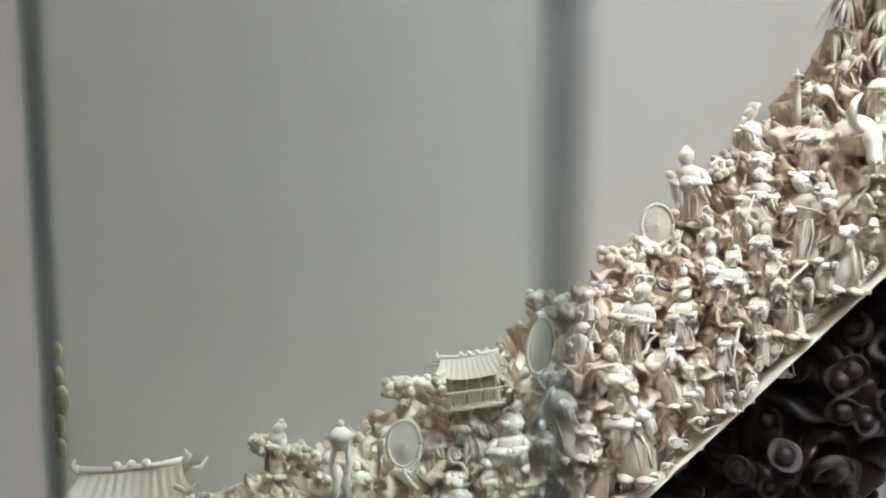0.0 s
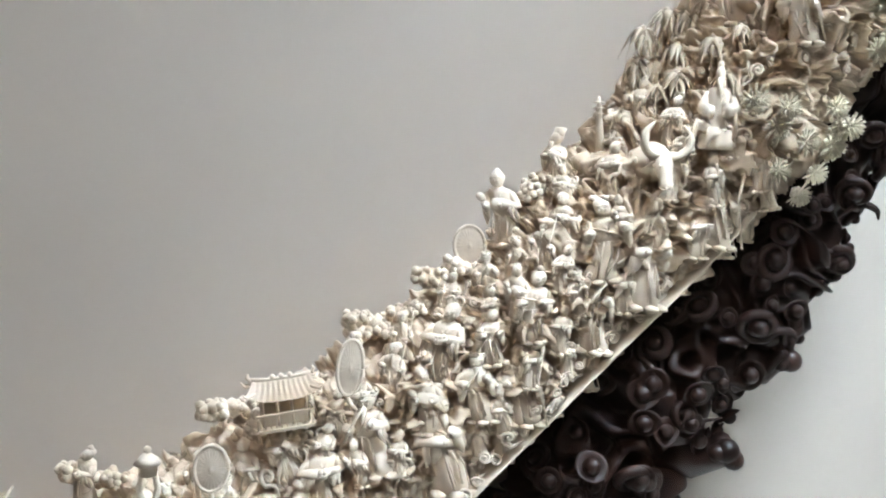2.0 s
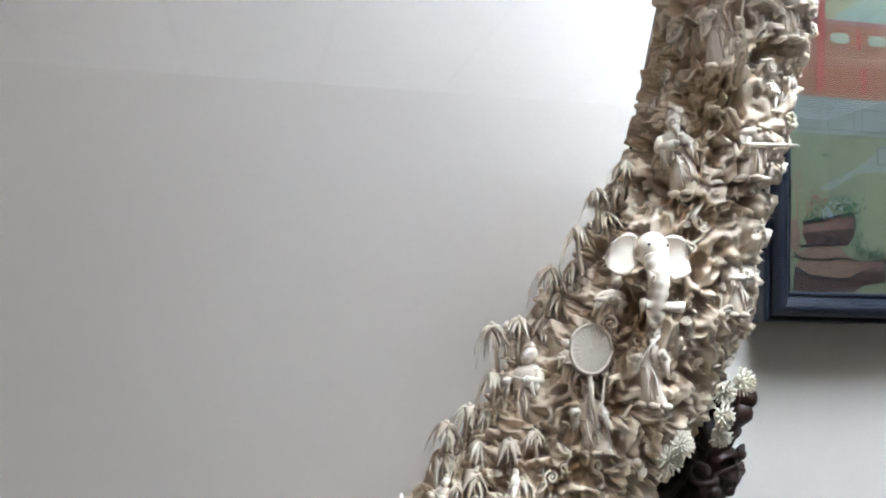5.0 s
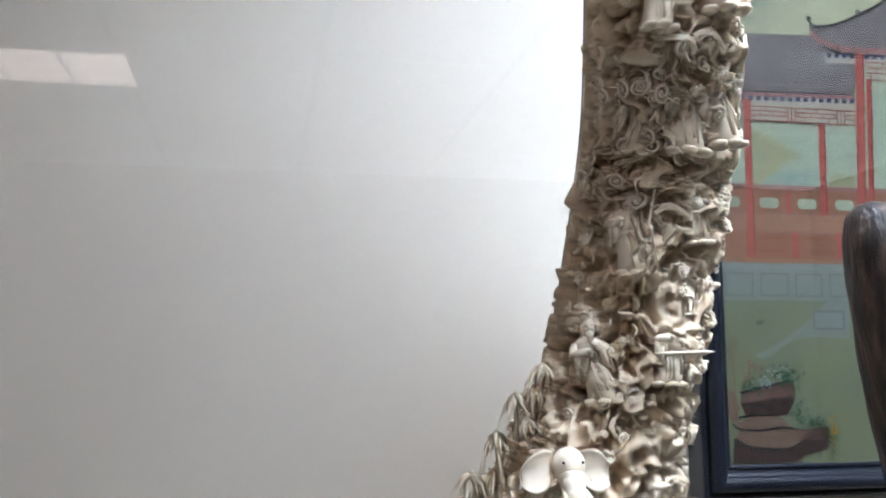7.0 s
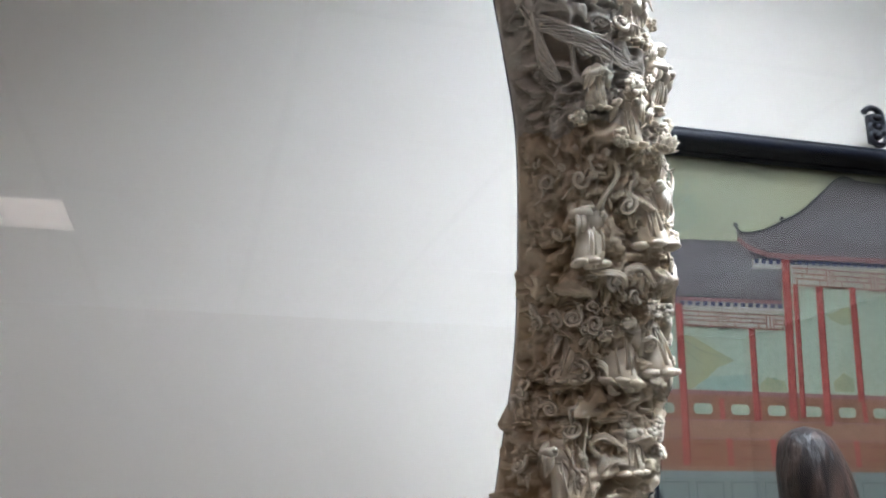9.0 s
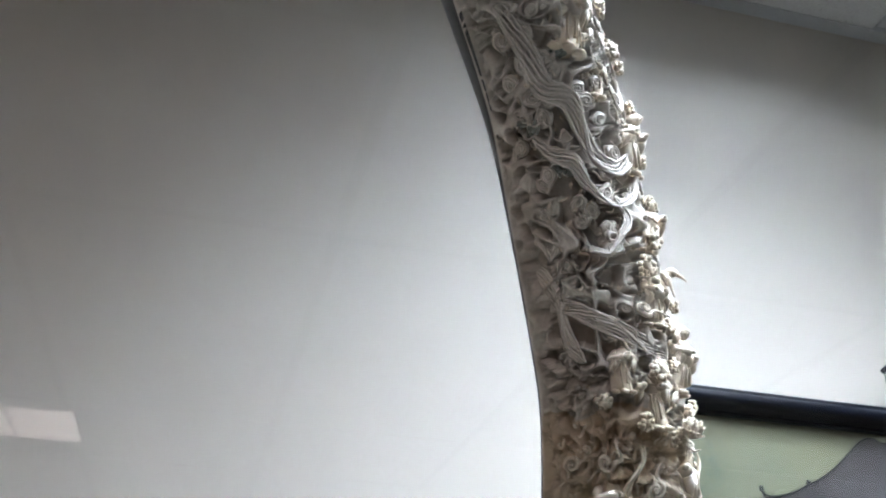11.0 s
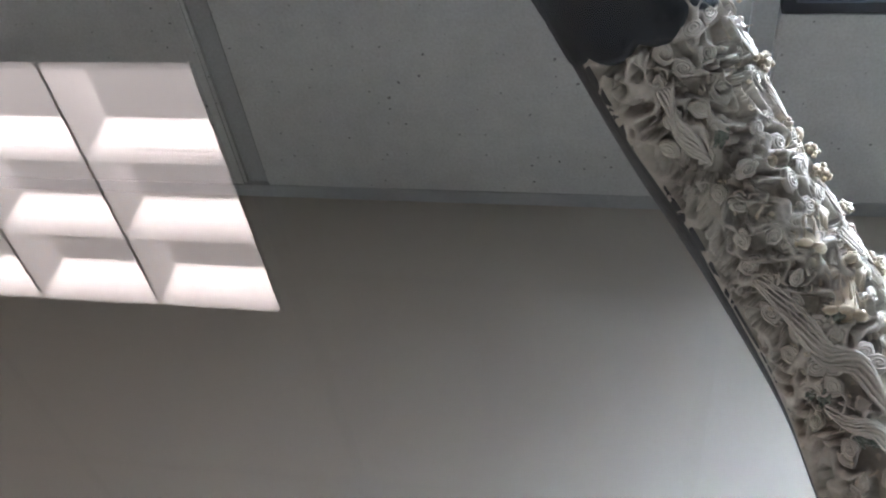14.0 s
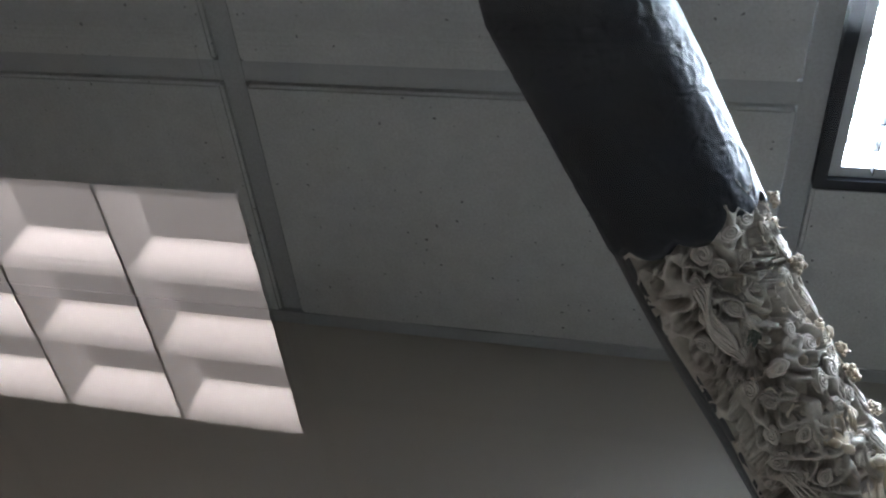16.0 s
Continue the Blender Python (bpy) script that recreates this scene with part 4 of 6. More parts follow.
def swirl_mesh(kind):
    """Raised cloud: a flat spiral of round cord in a lobed cushion."""
    bm = bmesh.new()
    rings = []
    for r, z in ((0.98, -0.45), (1.0, -0.12), (0.9, 0.04), (0.62, 0.10), (0.3, 0.12), (0.02, 0.12)):
        rings.append([(r * (1 + 0.14 * math.cos(3 * a + kind)) * math.cos(a) * 1.18, r * (1 + 0.10 * math.cos(4 * a)) * math.sin(a) * 0.85, z) for a in np.linspace(0, 2 * math.pi, 22, endpoint=False)])
    add_rings(bm, rings)
    pts, rad = [], []
    for t in np.linspace(0, 1, 34):
        a = t * (2.0 + 0.35 * (kind % 2)) * 2 * math.pi + kind
        r = 0.10 + 0.74 * t
        pts.append((r * math.cos(a) * 1.15, r * math.sin(a) * 0.85, 0.24 - 0.16 * t))
        rad.append(0.085 + 0.03 * t)
    end, d = Vector(pts[-1]), (Vector(pts[-1]) - Vector(pts[-2])).normalized()
    for t in np.linspace(0.2, 1, 5):
        pts.append(tuple(end + d * 0.9 * t + Vector((0.12 * math.sin(3 * t), 0.15 * t * t, -0.12 * t))))
        rad.append(0.115 * (1 - 0.7 * t))
    add_tube(bm, pts, rad, 6)
    return mesh_of("cloud_swirl", bm, IVORY_COOL_LIT)


SWIRL = [swirl_mesh(k) for k in range(4)]


def lay(name, me, z, a, size, off=0.0, turn=0.0, tilt=0.0):
    p, n, t = skin(z, a, off)
    q = n.to_track_quat("Z", "Y") @ Euler((tilt, tilt * 0.5, turn)).to_quaternion()
    ob = put(name, me, p, size)
    ob.rotation_euler = q.to_euler()
    return ob


# rows of swirls under the bark, thinner further down
sw = random.Random(71)
for k, z in enumerate(np.arange(2.118, 2.352, 0.0085)):
    thick = z > 2.245
    for m, a in enumerate(np.arange(-1.12, 0.75 if thick else 0.5, 0.34)):
        if sw.random() < (0.25 if thick else 0.66):
            continue
        aa = a + (0.18 if k % 2 else 0) + sw.uniform(-.08, .08)
        zz = z + sw.uniform(-.003, .003)
        if skin(zz, aa)[0].x < BARK_FROM[0] + 0.008 and zz > 2.3:
            continue
        lay("cloud_swirl", SWIRL[sw.randrange(4)], zz, aa, sw.uniform(.0046, .0068), sw.uniform(-.002, .001), sw.uniform(0, 6.28), sw.uniform(-.25, .25))


def drapery(path, strands, width, thick, lift=0.003, seed=0, fan=0.0, label=""):
    """Band of flowing strands that follows the tusk's front."""
    strands, thick, lift = int(strands * 1.5), thick * 0.62, lift - 0.003
    r = random.Random(seed)
    D = spline([(z, a, 0) for z, a in path], 9)
    P = [skin(z, a, lift) for z, a, _ in D]
    n = len(P)
    bm = bmesh.new()
    for j in range(strands):
        u = (j + 0.5) / strands - 0.5
        pts, rad = [], []
        for i, (p, nor, t) in enumerate(P):
            d = (P[min(i + 1, n - 1)][0] - P[max(i - 1, 0)][0]).normalized()
            side = nor.cross(d).normalized()
            f = i / (n - 1)
            w = 0.72 * width * (0.45 + 0.55 * math.sin(math.pi * min(1, 0.15 + f)) + fan * f)
            wave = 0.16 * width * math.sin(f * 9 + j * 0.7 + seed)
            pts.append(p + side * (u * w + wave) + nor * (thick * 0.8 * math.cos(u * 2.6) + thick * 0.35 * math.sin(j * 2.1 + f * 4)))
            rad.append(0.82 * thick * (0.35 + 0.75 * math.sin(math.pi * (0.08 + 0.84 * f))) * r.uniform(0.85, 1.15))
        add_tube(bm, pts, rad, 6)
    part("drapery", bm, IVORY_COOL_LIT, tusk, label)


drapery([(2.285, -1.05), (2.268, -.85), (2.252, -.70), (2.243, -.35), (2.224, -.22), (2.205, -.10), (2.196, .20), (2.200, .55)], 6, .017, .0022, .004, 1)
drapery([(2.228, -.95), (2.214, -.70), (2.205, -.40), (2.190, -.25), (2.178, .05), (2.180, .45), (2.192, .75)], 4, .010, .0019, .004, 2)
drapery([(2.182, .10), (2.168, .22), (2.160, .05), (2.150, -.15), (2.156, -.40)], 3, .007, .0022, .004, 3)
for k, (z, a) in enumerate(((2.262, .45), (2.240, .40), (2.300, .50), (2.325, .50), (2.284, .35), (2.222, .60), (2.345, .30), (2.195, .70), (2.168, .60), (2.110, .75))):
    drapery([(z, a), (z - .010, a + .25), (z - .009, a + .50), (z - .020, a + .62), (z - .026, a + .50), (z - .034, a + .66)], 4, .011, .0019, .004, 20 + k, 0.4)
    lay("blossom_cluster", CLUSTER[k % 2], z + .004, a + .42, .010, .006, k)
    lay("cloud_scroll", SCROLL[k % 4], z - .016, a + .75, .013, .004, k * 1.7, .5)
    lay("cloud_scroll", SCROLL[(k + 1) % 4], z - .004, a + .95, .012, .004, k * 2.3, .5)
drapery([(2.090, .40), (2.098, .10), (2.112, -.25), (2.122, -.70), (2.128, -1.10)], 7, .010, .0014, .003, 9, 1.1, "long carved tail feathers")
drapery([(2.150, -1.20), (2.130, -1.00), (2.110, -.95), (2.096, -.80)], 4, .012, .0022, .002, 10)
drapery([(2.338, -.80), (2.328, -.90), (2.318, -.85)], 4, .012, .0026, .004, 11)
for k, (z, a) in enumerate(((2.075, -.6), (2.062, -.1), (2.085, .2), (2.105, .55), (2.140, .35), (2.152, .65), (2.060, .7), (2.300, .62), (2.252, .75), (2.175, .85), (2.330, .70))):
    lay("blossom_cluster", CLUSTER[k % 2], z, a, .011 + .002 * (k % 3), .004, k * 1.3)
for k, (z, a, turn) in enumerate(((2.098, .75, .4), (2.130, .95, 2.1), (2.070, .35, 1.0), (2.118, .15, 3.0), (2.160, .95, 4.0), (2.075, 1.05, 5.0), (2.215, 1.05, 1.6), (2.265, 1.0, 2.6), (2.308, 1.0, .6))):
    lay("cloud_scroll", SCROLL[k % 4], z, a, .016, .004, turn, .4)
for k, (z, a) in enumerate(((2.238, -1.15), (2.232, -.95), (2.205, -.62), (2.200, -.45), (2.128, .45), (2.138, .58), (2.120, .62), (2.262, -.35), (2.322, -.55))):
    lay("blossom_cluster", STAINED, z, a, (.010 + .002 * (k % 3), .008, .006), -.001, k)


def bird():
    """Small carved crane's head looking out over the edge."""
    bm = bmesh.new()
    add_tube(bm, spline([(-.010, 0, -.014), (-.004, -.002, -.006), (-.002, -.002, .002), (.003, -.003, .006)], 4), list(np.interp(np.arange(13), [0, 12], [.0045, .0022])), 8)
    add_ball(bm, (.004, -.003, .007), .0036, 2, (1.2, .9, .9))
    add_tube(bm, [(.006, -.003, .007), (.011, -.004, .004), (.014, -.004, .001)], [.0016, .001, .0003], 6)
    ob = part("bird", bm, IVORY_PALE, tusk, "small carved bird looking outward")
    ob.location = skin(2.128, 1.15, .004)[0]


bird()


def openwork(count, z0, z1, size, spread, seed, kinds=SCROLL + RIBBON):
    """Countless small curls over the ground, joined in one mesh."""
    r = random.Random(seed)
    D, s = resample(AXIS, 1200)
    T, F, S = frames_along(D)
    protos = []
    for me in kinds:
        co = np.empty(len(me.vertices) * 3, np.float32)
        me.vertices.foreach_get("co", co)
        protos.append((co.reshape(-1, 3), [tuple(p.vertices) for p in me.polygons]))
    V, Fc, base, made = [], [], 0, 0
    while made < count:
        i = r.randrange(len(D))
        if not z0 < D[i, 2] < z1 or D[i, 0] < BARK_FROM[0] + 0.010 and D[i, 2] > 2.2:
            continue
        a = r.uniform(*spread)
        n = Vector(F[i] * math.cos(a) + S[i] * math.sin(a))
        p = Vector(D[i, :3]) + n * (D[i, 3] + r.uniform(-.003, .003))
        q = (n.to_track_quat("Z", "Y") @ Euler((r.uniform(-.4, .4), r.uniform(-.4, .4), r.uniform(0, 6.28))).to_quaternion()).to_matrix()
        co, fs = protos[r.randrange(len(protos))]
        V.append(co @ np.array(q).T * r.uniform(*size) + np.array(p))
        Fc += [tuple(k + base for k in f) for f in fs]
        base += len(co)
        made += 1
    me = bpy.data.meshes.new("openwork")
    me.from_pydata(np.concatenate(V).tolist(), [], Fc)
    me.polygons.foreach_set("use_smooth", [True] * len(me.polygons))
    me.materials.append(IVORY)
    ob = new("openwork", me)
    ob.parent = tusk
    tagged(ob, "fine pierced curls between the figurines", kind="stuff")


openwork(700, 1.18, 1.76, (.005, .012), (-1.6, 1.15), 61)
openwork(300, 1.74, 2.06, (.004, .008), (-1.35, 1.6), 62)
openwork(160, 2.05, 2.345, (.0030, .0055), (-1.1, 1.2), 63)


def rim_scrolls():
    """Row of small waves along the lower edge, over the pale rim strip."""
    pts = [(.330, 1.200), (.364, 1.235), (.4305, 1.302), (.488, 1.360), (.539, 1.411), (.576, 1.451)]
    D = spline([(x, 0, z) for x, z in pts], 12)
    r = random.Random(3)
    for k, (x, _, z) in enumerate(D):
        p = Vector((x - 0.006 + r.uniform(-.006, .004), 0.556 + r.uniform(-.005, .005), z + 0.007 + r.uniform(-.004, .006)))
        put("cloud_scroll", SCROLL[k % 4], p, r.uniform(.010, .016), rx=1.4, rz=r.uniform(-.5, .5), ry=r.uniform(0, 6))
    bm = bmesh.new()
    rings = []
    for x, _, z in D:
        rings.append([(x + .0005, .5535, z - .0005), (x - .0004, .553, z + .0006), (x - .002, .61, z + .002), (x + .001, .61, z - .001)])
    add_rings(bm, rings)
    part("rim_strip", bm, IVORY_PALE, tusk, "thin white rim along the lower edge")


rim_scrolls()


# ---- single carvings
def pavilion(p, w, yaw, roll):
    base = thing("pavilion", "tiny ivory pavilion with a ribbed upturned roof", "")
    del base["label"]
    base.parent, base.location, base.rotation_euler = tusk, p, (0, roll, yaw)
    base.scale = (w, w, w)
    bm = bmesh.new()
    rows = []
    n = 25
    for k in range(9):
        v = k / 8
        prof = abs(v - 0.5) * 2
        row = []
        for i in range(n):
            t = i / (n - 1)
            x = (t - 0.5) * (0.82 + 0.22 * prof ** 1.5)
            corner = abs(t - 0.5) * 2
            z = 0.30 - 0.24 * prof ** 0.8 + 0.12 * corner ** 4 * prof + 0.03 * corner ** 2 + 0.010 * (i % 2) * (1 if 0 < i < n - 1 else 0)
            row.append((x, (v - 0.5) * 0.56, z))
        rows.append(row)
    add_rings(bm, rows, closed=False)
    g = bmesh.ops.solidify(bm, geom=bm.faces[:], thickness=0.03)
    part("roof", bm, IVORY_PALE, base, "ribbed roof", smooth=False)
    bm = bmesh.new()
    add_tube(bm, [(-0.43, 0, 0.34), (-0.2, 0, 0.315), (0.2, 0, 0.315), (0.43, 0, 0.34)], [0.035, 0.028, 0.028, 0.035], 6)
    for sx in (-1, 1):
        add_tube(bm, [(sx * 0.42, 0, 0.33), (sx * 0.47, 0, 0.38), (sx * 0.44, 0, 0.43)], [0.04, 0.03, 0.012], 6)
        for sy in (-1, 1):
            add_tube(bm, [(sx * 0.38, sy * 0.2, 0.2), (sx * 0.50, sy * 0.27, 0.16), (sx * 0.56, sy * 0.30, 0.24)], [0.025, 0.025, 0.008], 6)
    for x in (-0.12, 0.0, 0.12):
        add_ball(bm, (x, 0, 0.345), 0.045, 1)
    part("ridge", bm, IVORY_PALE, base)
    for sx in (-0.3, -0.1, 0.1, 0.3):
        for sy in (-0.17, 0.17):
            bm = bmesh.new()
            add_tube(bm, [(sx, sy, -0.32), (sx, sy, 0.0), (sx, sy, 0.14)], 0.022, 6)
            part("pillar", bm, IVORY, base)
    bm = box((-0.34, -0.12, -0.34), (0.34, 0.16, 0.1), 0.01)
    part("wall", bm, IVORY_WARM, base, smooth=False)
    bm = bmesh.new()
    for k in range(11):
        x = -0.36 + 0.072 * k
        add_box(bm, (x - 0.01, -0.24, -0.34), (x + 0.01, -0.22, -0.14))
    add_box(bm, (-0.40, -0.25, -0.15), (0.40, -0.21, -0.12))
    add_box(bm, (-0.40, -0.28, -0.37), (0.40, 0.2, -0.33))
    part("railing", bm, IVORY_WARM, base, smooth=False)


pavilion((.248, .560, 1.324), .048, 0.10, -0.10)
pavilion((.016, .575, 1.229), .084, 0.05, -0.08)


def fan_part(p, w, h, ry, handle, label):
    bm = bmesh.new()
    rows = []
    for k in range(9):
        r = k / 8
        rows.append([(w * r * math.cos(a) * (1 + 0.02 * math.cos(18 * a)), -0.0006 * math.sin(r * 22) - 0.002 * (1 - r) - 0.0004 * r * math.cos(24 * a), h * r * math.sin(a)) for a in np.linspace(0, 2 * math.pi, 72, endpoint=False)])
    rows[0] = [(0.0002 * math.cos(a), -0.002, 0.0002 * math.sin(a)) for a in np.linspace(0, 2 * math.pi, 72, endpoint=False)]
    add_rings(bm, rows, caps=False)
    add_tube(bm, [(w * math.cos(a), 0, h * math.sin(a)) for a in np.linspace(0, 2 * math.pi, 30)], 0.0013, 6)
    add_tube(bm, [(0, 0.001, -h), (0.002, 0, -h - handle * 0.5), (0.007, 0, -h - handle)], 0.0016, 6)
    bmesh.ops.translate(bm, verts=bm.verts, vec=(0, 0, 0))
    ob = part("fan", bm, IVORY_PALE, tusk, label)
    ob.location, ob.rotation_euler = p, (0, ry, 0)


fan_part(Vector((.380, .598, 1.423)), .0112, .0142, -0.08, .030, "oval ceremonial fan on a long stem")
fan_part(Vector((.203, .526, 1.290)), .0105, .0155, 0.05, .012, "oval ribbed fan")
fan_part(Vector((.292, .545, 1.349)), .0085, .0190, 0.10, .010, "tall oval screen")
fan_part(Vector((.585, .530, 1.636)), .0145, .0165, 0.02, .036, "pleated shell-shaped fan on a stem")


def staff_tower():
    bm = bmesh.new()
    add_tube(bm, [(0, 0, 0), (-.001, 0, .02), (-.002, 0, .034), (-.0022, 0, .043)], [.0036, .0026, .0022, .001], 7)
    for z in (.030, .034, .038):
        add_tube(bm, [(-.002, 0, z), (-.002, 0, z + .0012)], [.005, .003], 8)
    ob = part("pagoda_staff", bm, IVORY_PALE, tusk)
    ob.location = (.470, .585, 1.488)
    bm = bmesh.new()
    for sx in (-1, 1):
        add_tube(bm, [(sx * .006, 0, -.02), (sx * .003, 0, 0), (sx * .006, 0, .012), (sx * .004, 0, .024)], [.003, .0025, .0022, .002], 6)
    add_tube(bm, [(0, 0, .022), (0, 0, .030)], [.0062, .0062], 8)
    add_tube(bm, [(0, 0, .030), (0, 0, .034), (0, 0, .037)], [.0095, .006, .002], 8)
    add_ball(bm, (0, 0, .039), .003, 1)
    ob = part("lantern_tower", bm, IVORY_PALE, tusk)
    ob.location = (.161, .545, 1.258)


staff_tower()


def ox():
    bm = bmesh.new()
    add_tube(bm, spline([(0, -.020, -.020), (0, -.019, -.015), (0, -.014, -.006), (0, -.009, .001), (0, .000, .005), (0, .010, .006)], 4),
             list(np.interp(np.arange(21), [0, 2, 5, 9, 14, 20], [.0038, .0056, .0050, .0072, .0085, .0100])), 12, 0.9)
    for sx in (-1, 1):
        pts = [(sx * .005, -.009, .005), (sx * .013, -.011, .006), (sx * .0190, -.013, .013), (sx * .0185, -.013, .022), (sx * .0125, -.012, .029)]
        add_tube(bm, spline(pts, 5), list(np.interp(np.arange(21), [0, 12, 20], [.0040, .0034, .0010])), 10)
        add_tube(bm, [(sx * .006, -.010, .000), (sx * .012, -.009, -.003), (sx * .016, -.008, -.007)], [.0018, .0030, .0008], 7, 0.5)
        add_ball(bm, (sx * .0055, -.0165, -.003), .0014, 1)
        add_ball(bm, (sx * .0025, -.0245, -.019), .0013, 1)
    add_ball(bm, (.004, .014, -.001), .018, 3, (1.0, 1.2, 0.85))
    ob = part("ox", bm, IVORY_PALE, tusk, "white ox head with wide curved horns")
    ob.location, ob.rotation_euler = (.499, .552, 1.487), (0, 0.10, 0.12)
    ob.scale = (.88, .95, .88)


def elephant():
    bm = bmesh.new()
    add_ball(bm, (0, -.008, .004), .0108, 3, (1, 1, 1.08))
    pts = [(0, -.014, -.002), (-.001, -.019, -.012), (-.001, -.020, -.024), (-.003, -.018, -.036), (.002, -.016, -.040)]
    D = spline(pts, 6)
    add_tube(bm, D, [.0085 - .0045 * i / len(D) + .0006 * math.sin(i * 2.1) for i in range(len(D))], 10)
    for sx in (-1, 1):
        rows = []
        for k in range(7):
            t = k / 6
            hgt = .0120 * math.sin(math.pi * (0.20 + 0.66 * t)) + .0008
            x = sx * (.009 + .021 * t)
            y = -.004 - .003 * math.sin(t * 3)
            c = .004 - .006 * t
            rows.append([(x, y - .0010, c + hgt), (x, y + .0002, c + hgt * .8), (x, y + .0030, c), (x, y + .0002, c - hgt), (x, y - .0010, c - hgt * 1.2), (x, y + .0014, c - hgt * 1.1), (x, y + .0046, c), (x, y + .0014, c + hgt * .95)])
        add_rings(bm, rows)
        add_tube(bm, [(sx * .006, -.016, -.010), (sx * .008, -.026, -.016), (sx * .010, -.032, -.014)], [.0022, .002, .0006], 7)
    ob = part("elephant", bm, IVORY_PALE, tusk, "white elephant head with spread ears")
    ob.location, ob.rotation_euler = (.617, .515, 1.699), (0, 0, 0.05)
    bm = bmesh.new()
    for sx in (-1, 1):
        add_ball(bm, (sx * .0064, -.0164, .0065), .0010, 2)
    e = part("eye", bm, DARK_GAP, ob, "small black eyes")
    bm = bmesh.new()
    add_tube(bm, [(-.014, 0, 0), (.014, 0, 0)], .0032, 10)
    add_tube(bm, [(-.0145, 0, 0), (-.0125, 0, 0)], .0042, 10)
    add_tube(bm, [(.0125, 0, 0), (.0145, 0, 0)], .0042, 10)
    s = part("scroll_roll", bm, IVORY_PALE, tusk, "rolled white scroll held by the trunk")
    s.location, s.rotation_euler = (.620, .496, 1.666), (0, 0.05, 0.1)


ox()
elephant()


def lotus(p, s):
    bm = bmesh.new()
    for ring, (cnt, tilt, L) in enumerate(((6, 0.35, 1.0), (8, 0.7, 0.95), (9, 1.15, 0.8))):
        for k in range(cnt):
            a = 2 * math.pi * k / cnt + ring * 0.4
            rows = []
            for t in (0, 0.3, 0.6, 0.85, 1.0):
                rr = 0.1 + L * t * math.sin(tilt) * (1 - 0.25 * t)
                z = L * t * math.cos(tilt)
                w = 0.32 * math.sin(math.pi * min(0.95, 0.12 + 0.8 * t)) * (1 if t < 1 else 0.1)
                c, sn = math.cos(a), math.sin(a)
                rows.append([(rr * c - sn * w, rr * sn + c * w, z + 0.06), (rr * c, rr * sn, z), (rr * c + sn * w, rr * sn - c * w, z + 0.06), ((rr - .05) * c, (rr - .05) * sn, z + 0.05)])
            add_rings(bm, rows)
    ob = part("lotus_flower", bm, IVORY_PALE, tusk, "open lotus blossom")
    ob.location, ob.scale = p, (s, s, s)
    ob.rotation_euler = (0.4, 0.25, 0)


lotus((.694, .405, 2.034), .013)
lotus((.704, .455, 1.945), .010)
lotus((.340, .540, 1.352), .009)


def sword():
    bm = bmesh.new()
    add_tube(bm, [(-.006, 0, 0), (.0, 0, 0), (.030, 0, .0012), (.036, 0, .0014)], [.002, .0026, .0024, .0006], 6, 0.5)
    add_tube(bm, [(-.001, 0, -.005), (-.001, 0, .005)], .0016, 6)
    ob = part("sword", bm, IVORY_PALE, tusk)
    ob.location = (.678, .492, 1.7735)


sword()

# ---------------------------------------------------------------- the wooden stand
stand = thing("carved_stand", "dark rosewood stand of cloud scrolls and knobs cradling the tusk", "stand")
STAND_AXIS = [(.708, .600, 1.606, .010), (.706, .600, 1.580, .020), (.686, .605, 1.535, .027), (.662, .610, 1.480, .033), (.628, .615, 1.425, .042),
              (.582, .620, 1.365, .048), (.532, .625, 1.300, .054), (.480, .63, 1.225, .062), (.42, .63, 1.13, .07), (.36, .62, 1.02, .08), (.33, .61, .95, .09)]


